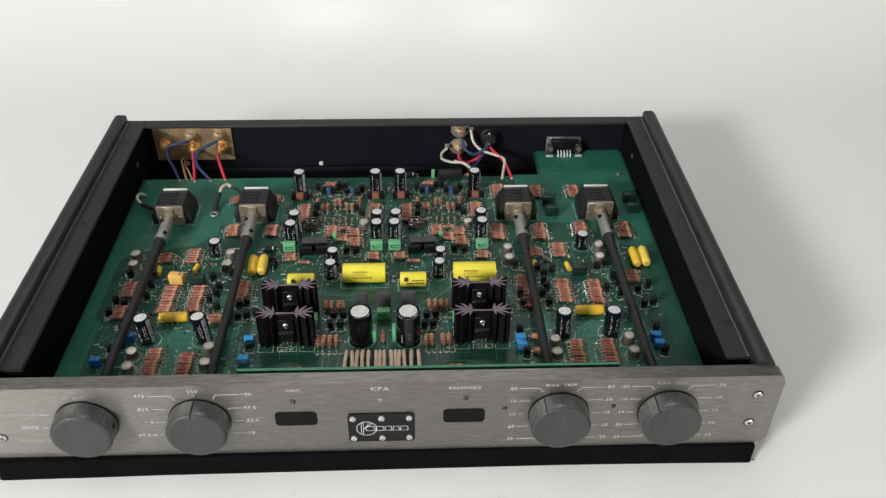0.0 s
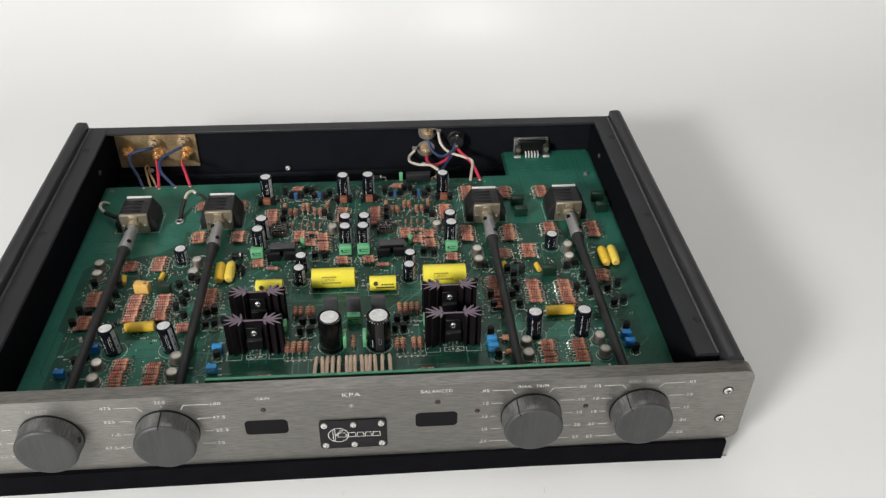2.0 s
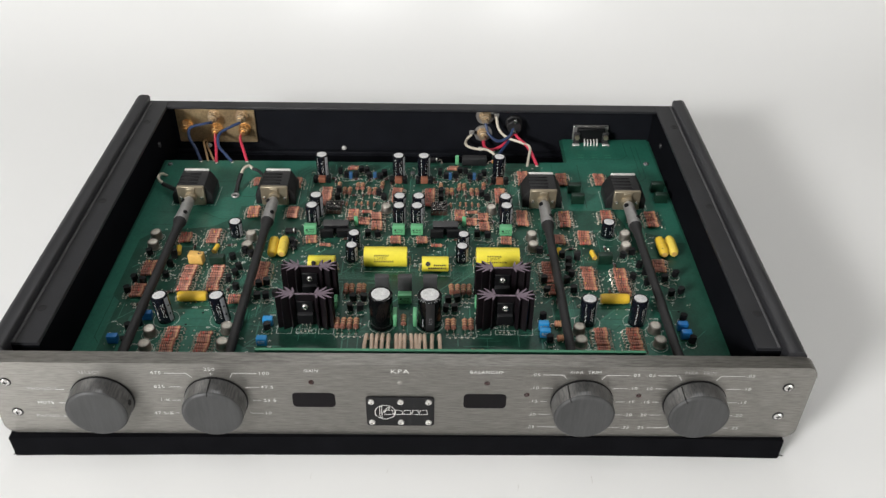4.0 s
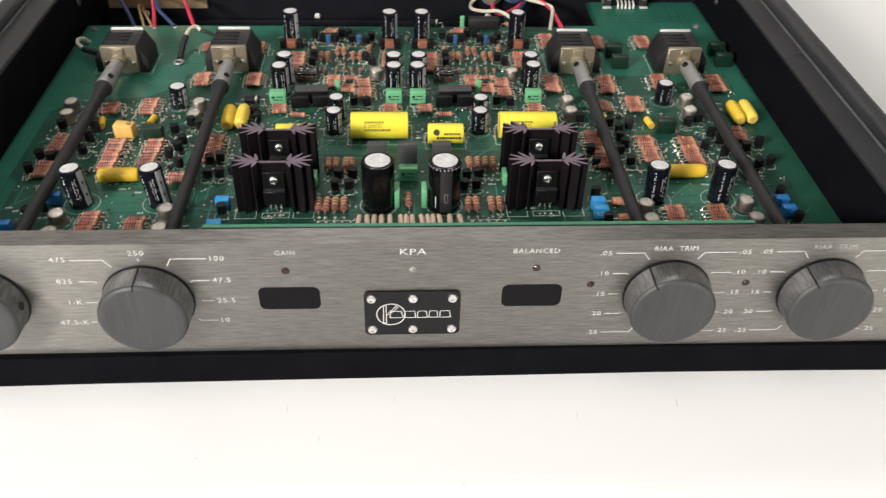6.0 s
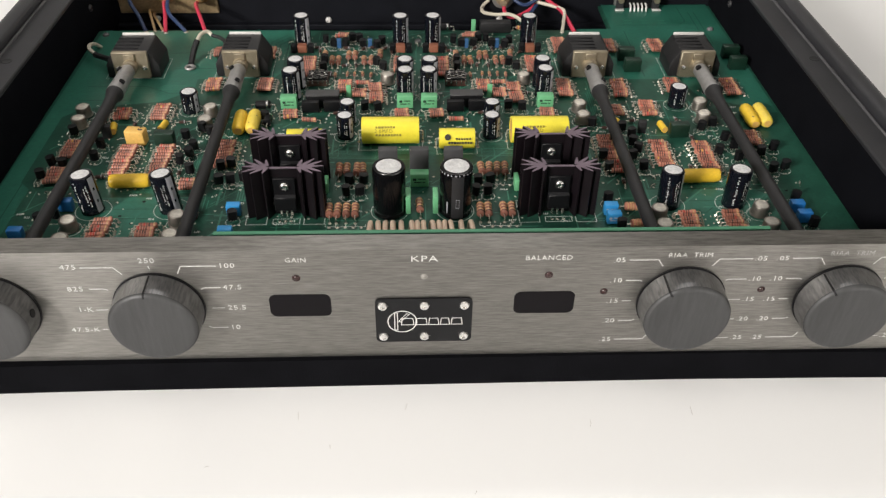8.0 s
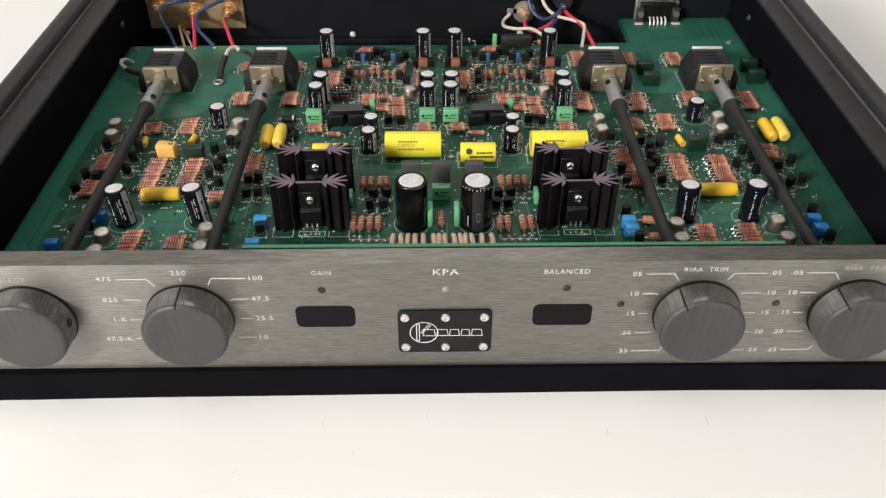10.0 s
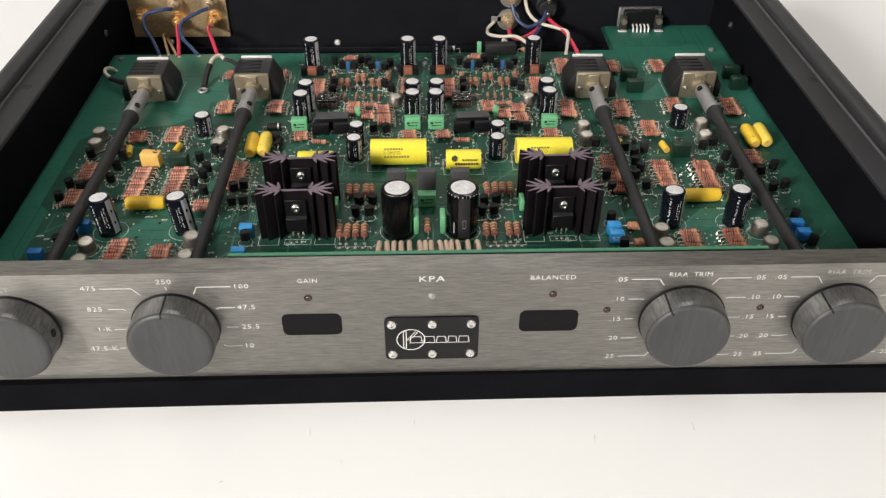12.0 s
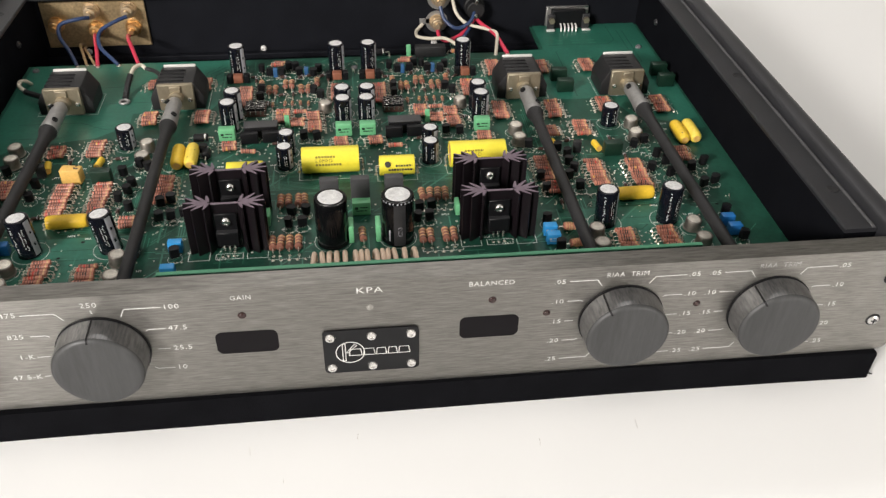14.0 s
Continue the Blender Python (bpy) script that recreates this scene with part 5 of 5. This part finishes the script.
# ---- rotary switches and their extension shafts ----
def rotary_switch(label):
    t = thing("rotary_switch", label, "rotary switch", group="rotary switches at the back of the board")
    side = [(-16, 0), (16, 0), (16, 8.4), (10.6, 17.6), (-10.6, 17.6), (-16, 8.4)]
    up = Matrix(((1, 0, 0, 0), (0, 0, 1, 3.0), (0, 1, 0, 0), (0, 0, 0, 1)))
    bm = prism(BM(), side, up, 23.5)
    bmesh.ops.bevel(bm, geom=list(bm.edges), offset=0.7, segments=2, profile=0.5, affect="EDGES")
    part("body", bm, M_BLACKMATT, t, "black moulded switch body")
    for k in range(4):
        part("wafer_rib", box(BM(), -10.6, 4.5, 6 + k * 4.6, 7.6 + k * 4.6, 17.1, 18.1, 0.3), M_BLACK, t)
    part("rear_clip", box(BM(), -9.8, 9.8, 25.4, 26.8, 13, 19.0, 0.3), M_PALEMETAL, t, "pale metal clip")
    part("front_plate", box(BM(), -10.6, 10.6, 0, 3.0, 1.0, 18.2, 0.5), M_BEIGE, t, "tan zinc-plated front plate")
    for x in (-8.0, 8.0):
        bm = BM()
        screw_head(bm, 1.5, 1.0, Matrix.Translation((x, 0, 8)) @ Matrix.Rotation(radians(90), 4, "X"))
        part("screw", bm, M_STEEL, t)
    part("stop_tab", box(BM(), -3.4, 3.4, -1.4, 0.2, 12.6, 17.4, 0.4), M_BEIGE, t)
    part("bushing", lathe(BM(), [(4.6, 0), (4.6, 4), (4.2, 4.6), (3, 4.6)], 20, Matrix.Translation((0, 0, 9.6)) @ Matrix.Rotation(radians(90), 4, "X")), M_BEIGE, t)
    return t


SWITCH = [(-174.2, 213.5, -177, -2), (-108.2, 214.5, -109.5, -2), (106, 213, 108, 2), (173, 212.5, 176, 3)]
switches = repeat(rotary_switch, [at(x, y, BOARD_Z) for x, y, k, a in SWITCH], "black rotary switch with tan metal front plate on the board")


def extension_shaft(x0, y0, z0, x1, y1, z1):
    t = thing("extension_shaft", "long black-sleeved shaft with grey coupler, joined to a rotary switch", "shaft", group="extension shafts")
    a, b = Vector((x0, y0, z0)), Vector((x1, y1, z1))
    d = (b - a).normalized()
    m = Matrix.Translation(a) @ d.to_track_quat("Z", "X").to_matrix().to_4x4()
    n = (b - a).length
    part("stub", lathe(BM(), [(2.9, -3), (2.9, 8), (0, 8)], 14, m), M_GREYMETAL, t)
    cpl = part("coupler", lathe(BM(), [(3.2, 4.0), (4.2, 4.2), (4.4, 5.0), (4.4, 20), (4.6, 22), (4.9, 29), (5.0, 30.6), (4.8, 31.4), (4.0, 31.5)], 24, m), M_PALECOUPLER, t, "grey metal coupler")
    for z, a in ((8.6, 40), (24.6, -38), (25.0, 150)):
        bm = lathe(BM(), [(1.7, 4.2), (1.7, 5.55), (1.2, 5.6), (0, 4.7)], 10, m @ Matrix.Translation((0, 0, z)) @ Matrix.Rotation(radians(a), 4, "Z") @ Matrix.Rotation(radians(90), 4, "Y"))
        part("set_screw", bm, M_BLACK, cpl)
    bm = lathe(BM(), [(4.6, 30.8), (4.95, 31.2), (5.05, 32.0), (4.7, 34.0), (4.1, 36), (3.6, 38.2), (3.35, 42), (3.15, 48), (3.1, n), (0, n)], 18, m)
    part("sleeve", bm, M_RUBBER, t, "black heat-shrink sleeve")
    return t


for x, y, kx, a in SWITCH:
    box_mark(x - 17.4, x + 17.4, y + 1.6, y + 28.2)
    extension_shaft(x, y - 3, BOARD_Z + 9.9, kx, 9.6, 49.2)


def board_screw():
    t = thing("screw", "steel screw that holds down the circuit board", "screw", group="board screws")
    part("head", screw_head(BM(), 2.3, 1.6, Matrix()), M_GREYPLASTIC, t)
    return t


repeat(board_screw, [at(x, y, BOARD_Z) for x, y in ((-208.3, 276.4), (203.4, 284), (0.5, 266))])

# ---- back of the case ----
def rca_jack(group, label, mat):
    """A gold socket seen from behind, its axis along -y."""
    t = thing("phono_socket", label, "socket", group=group)
    turn = Matrix.Rotation(radians(90), 4, "X")
    part("flange", lathe(BM(), [(5.6, 0), (5.6, 1.2), (0, 1.2)], 20, turn), mat, t)
    part("nut", lathe(BM(), [(5.0, 1.2), (5.0, 4.0), (4.6, 4.4), (0, 4.4)], 6, turn), mat, t)
    part("thread", lathe(BM(), [(3.9, 4.4), (3.9, 7.5), (3.4, 8), (0, 8)], 16, turn), mat, t)
    part("pin", lathe(BM(), [(1.9, 7.8), (2.0, 10), (1.7, 10.8), (0, 10.8)], 12, turn), mat, t)
    return t


gp = part("socket_plate", box(BM(), -212, -142, 324.6, 326.4, 34.5, 67.5, 0.3), M_BRASS)
tagged(gp, "brass plate on the rear wall, reflections mottled into its colour", "metal plate")
repeat(rca_jack, [at(-203.5, 324.6, 52), at(-177, 324.6, 48.5), at(-152, 324.6, 48.7)], "gold sockets on the brass plate", "gold-plated phono socket with a hexagonal nut", M_GOLD)
repeat(rca_jack, [at(-178, 324.6, 61.5), at(-153, 324.6, 62)], "gold sockets on the brass plate", "paler worn gold phono socket with a hexagonal nut", M_PALEGOLD)
repeat(rca_jack, [at(64, 326.5, 63), at(62.8, 326.5, 45.6)], "sockets on the rear wall", "brass phono socket with a nut and solder tag", M_PALEGOLD)
for x, z, s in ((64, 63, 1), (62.8, 45.6, -1)):
    bm = lathe(BM(), [(8.2, 0), (8.2, 0.8), (0, 0.8)], 24, Matrix.Translation((x, 326.5, z)) @ Matrix.Rotation(radians(90), 4, "X"))
    box(bm, x + (4 if s > 0 else -12.5), x + (12.5 if s > 0 else -4), 325.7, 326.5, z - 1.5, z + 2.5, 0.2)
    tagged(part("solder_tag", bm, M_GREYMETAL), "grey ring solder tag behind a brass socket", "solder tag", "solder tags")


def grounding_post():
    t = thing("ground_terminal", "black round terminal with bright solder lugs on the rear wall", "terminal")
    turn = Matrix.Rotation(radians(90), 4, "X")
    part("body", lathe(BM(), [(7.6, 0), (7.6, 3), (6.6, 4), (6.6, 10), (5.8, 11), (0, 11)], 26, turn), M_BLACKMATT, t)
    for z in (7.5, -3):
        part("lug", box(BM(), -1.2, 1.2, -14, -10.5, z - 1.6, z + 1.6, 0.3), M_STEEL, t)
    part("label_mark", box(BM(), -3, 3, -0.5, 0, 9.5, 12.5, 0.2), M_STEEL, t)
    return t


grounding_post().matrix_basis = at(90, 326.5, 57)

dsub = thing("connector", "black connector with a bright metal shell on the board's rear tab", "connector", at(159.6, 322, BOARD_Z))
part("housing", box(BM(), -12.6, 12.6, -3, 1.4, 0.4, 14.2, 0.6), M_BLACK, dsub)
part("shell", box(BM(), -15.8, 15.8, 1.5, 4, 0.2, 15.2, 0.5), M_GREYMETAL, dsub, "dull grey metal shell")
part("shell_rim", box(BM(), -15.4, 15.4, 0.9, 1.6, 14.4, 15.3, 0.2), M_STEEL, dsub, "bright upper rim")
for s in (-1, 1):
    part("bracket", box(BM(), s * 12.9 - 2.7, s * 12.9 + 2.7, -5, -3, 0, 11.6, 0.4), M_GREYBLACK, dsub)
    part("foot", box(BM(), s * 13.4 - 3.2, s * 13.4 + 3.2, -8, -5, 0.1, 1.1, 0.3), M_PALEMETAL, dsub, "pale tinned foot")
    part("nut", lathe(BM(), [(2.3, 0), (2.3, 2.2), (0, 2.2)], 6, Matrix.Translation((s * 12.9, -5, 7.6)) @ Matrix.Rotation(radians(90), 4, "X")), M_BEIGE, dsub, "tan plated nut")
for k in range(5):
    x = -5.6 + k * 2.8
    part("pin", tube(BM(), [(x, -3, 4.0), (x, -5.4, 3.8), (x, -6.8, 2.8), (x, -7.6, 0)], 0.66, 6), M_PALEMETAL, dsub)
tab_marks = BM()
for x in (146.5, 158.5, 170.5):
    for y in (294.5, 298.5):
        strip(tab_marks, [(x - 0.4, y), (x + 4.0, y)], 1.4, 0.06)
tagged(part("tab_print", tab_marks, M_TRACE, board), "faint printed marks on the rear tab", kind="stuff")


def wire(label, mat, pts, r=1.3, ends=True):
    t = thing("wire", label, "wire", group="hook-up wires")
    part("insulation", tube(BM(), pts, r, 8, 6), mat, t)
    if ends:
        p = pts[-1]
        part("solder_joint", lathe(BM(), [(r * 1.3, 0), (r, 0.6), (0, 1.2)], 10, Matrix.Translation((p[0], p[1], BOARD_Z - 0.1))), M_SOLDER, t)
    return t


wire("dark blue wire from a gold socket down to the board", M_WBLUE, [(-177.5, 312.5, 61), (-182.4, 308.2, 62.2), (-194.5, 305.2, 59.8), (-195.3, 299.5, 53.8), (-189.3, 292.5, 46.6), (-183.1, 281.5, 40.6)])
wire("red wire from a gold socket down to the board", M_WRED, [(-177.1, 317.7, 47.2), (-175, 307.4, 49), (-171.4, 292.5, 46.6), (-169.5, 280, 40.6)])
wire("dark blue wire from a gold socket down to the board", M_WBLUE, [(-152.4, 312.8, 61), (-159, 308.4, 59.8), (-169.4, 303.3, 55), (-169.1, 293.6, 49), (-161.6, 285.5, 44.2), (-156.2, 281, 40.6)])
wire("red wire from a gold socket down to the board", M_WRED, [(-154.4, 318.5, 45.4), (-153.3, 307.9, 47.8), (-148.4, 293.7, 46.6), (-143.5, 282, 40.6)])
wire("thin tan wire behind the blue one", M_WTAN, [(-188.7, 324.2, 36.5), (-186.4, 309.3, 43), (-180.4, 291.3, 44.2), (-177.2, 282.7, 40.6)], 0.9)
wire("thin tan wire behind the blue one", M_WTAN, [(-187.6, 324.1, 34.5), (-183.8, 308.3, 40.6), (-176.7, 291.6, 43), (-172.2, 282.9, 40.6)], 0.9)
wire("ivory wire loop beside a rotary switch", M_WWHITE, [(-202.7, 237.1, 45.4), (-207.4, 241.2, 47.1), (-209.4, 248.2, 46.6), (-208.4, 254.4, 44.2), (-206.4, 258.2, 40.1)], 1.2, False)
wire("black sleeved wire between an ivory loop and a rotary switch", M_RUBBER, [(-185.6, 223.7, 47.8), (-192.7, 228.8, 46.6), (-198.8, 234.2, 45.4), (-203.4, 237.2, 45.4)], 1.8, False)
earth = wire("ivory and black earth wire that ends in a ring tag", M_WWHITE, [(-132.4, 254.5, 50.2), (-135.4, 255.8, 52.1), (-139, 251.8, 52.1), (-140.4, 245.5, 50.2)], 1.25, False)
part("black_sleeve", tube(BM(), [(-140.4, 246.2, 50.4), (-142, 241.1, 46.6), (-143.0, 236.5, 42.6), (-143.0, 231.5, 41.4)], 1.9, 8, 5), M_RUBBER, earth, "black heat-shrink sleeve")
part("dark_lead", tube(BM(), [(-132.4, 254.5, 50.2), (-126.5, 250.6, 50.2), (-120.4, 238.4, 52.6), (-115.4, 221.5, 56.2)], 1.3, 8, 5), M_RUBBER, earth)
part("ring_tag", tube(BM(), [(-143 + 2.7 * math.cos(k * math.pi / 10), 228.2 + 2.7 * math.sin(k * math.pi / 10), BOARD_Z + 0.9) for k in range(21)], 0.85, 7), M_GREYMETAL, earth, "grey ring tag")
part("tag_screw", lathe(BM(), [(1.9, 0), (1.9, 0.5), (1.2, 0.6), (0, 0.5)], 14, Matrix.Translation((-143, 228.2, BOARD_Z))), M_BLACKMATT, earth)
wire("ivory wire from the upper brass socket to the board", M_WWHITE, [(73.8, 324.4, 63.4), (76.1, 317.1, 55), (83.5, 312.5, 49), (95.6, 305.9, 47.8), (102.6, 298, 47.8), (100.8, 285.5, 44.2), (99.5, 279.7, 40.6)], 1.2)
wire("ivory wire from the lower brass socket to the board", M_WWHITE, [(52.6, 325.4, 44.2), (47.7, 321.8, 40.6), (47.7, 312, 40.6), (55.6, 302.4, 43), (65.5, 296.8, 45.4), (73.6, 286.4, 44.2), (75.8, 281.6, 40.6)], 1.2)
wire("red wire from the lower brass socket to the terminal", M_WRED, [(63.2, 323.1, 43), (63.8, 314.3, 38.5), (69.8, 308.4, 38.5), (79.8, 309.4, 43), (87.6, 315.5, 49), (89.4, 318.5, 51.4)], 1.4, False)
wire("red wire from the terminal down to the board", M_WRED, [(89.4, 318.5, 51.4), (94.5, 309.5, 49), (101.8, 298.7, 46.6), (107.9, 279.7, 40.6)], 1.4)
wire("dark blue wire from the upper brass socket to the terminal", M_WBLUE, [(64, 316.5, 61), (67.1, 312, 52.6), (75.5, 307.8, 47.8), (85.4, 310.5, 51.4), (89.1, 316.7, 56.2)], 1.3, False)
wire("dark blue wire between the lower socket and the board", M_WBLUE, [(87.5, 317.9, 50.2), (85.6, 312.1, 46.6), (79.8, 303.5, 43), (73.8, 289.9, 41.8), (71.8, 284.5, 40.6)], 1.3)

# ---- prints and joints on the main board ----
tagged(part("screen_print", silk, M_SILK, board), "fine white printed outlines and marks", kind="stuff")
tagged(part("solder_layer", pads, M_SOLDER, board), "small bright solder joints", kind="stuff")

# ---- small marks on the table ----
fl = BM()
frnd = random.Random(11)
for x, y, ln, a in ((-8, -15, 3.5, 80), (-55, -19, 4, 95), (72, -26, 4, 85), (118, -20, 5, 88), (-40, -36, 2.5, 100), (20, -60, 2, 60), (-90, -45, 2, 20)):
    d = Vector((math.cos(radians(a)), math.sin(radians(a)), 0)) * ln / 2
    tube(fl, [Vector((x, y, 0.1)) - d, Vector((x + frnd.uniform(-0.4, 0.4), y, 0.2)), Vector((x, y, 0.1)) + d], 0.08, 4)
tagged(part("dust_flecks", fl, M_DUST), "few tiny grey flecks and scratches on the white table", "dust", kind="stuff")
hair = tube(BM(), [(240, 506, 0.2), (248, 503, 0.3), (258, 501, 0.3), (270, 500, 0.2)], 0.18, 4, 5)
tagged(part("hair_strand", hair, M_DUST), "single fine dark hair lying on the table", "hair")
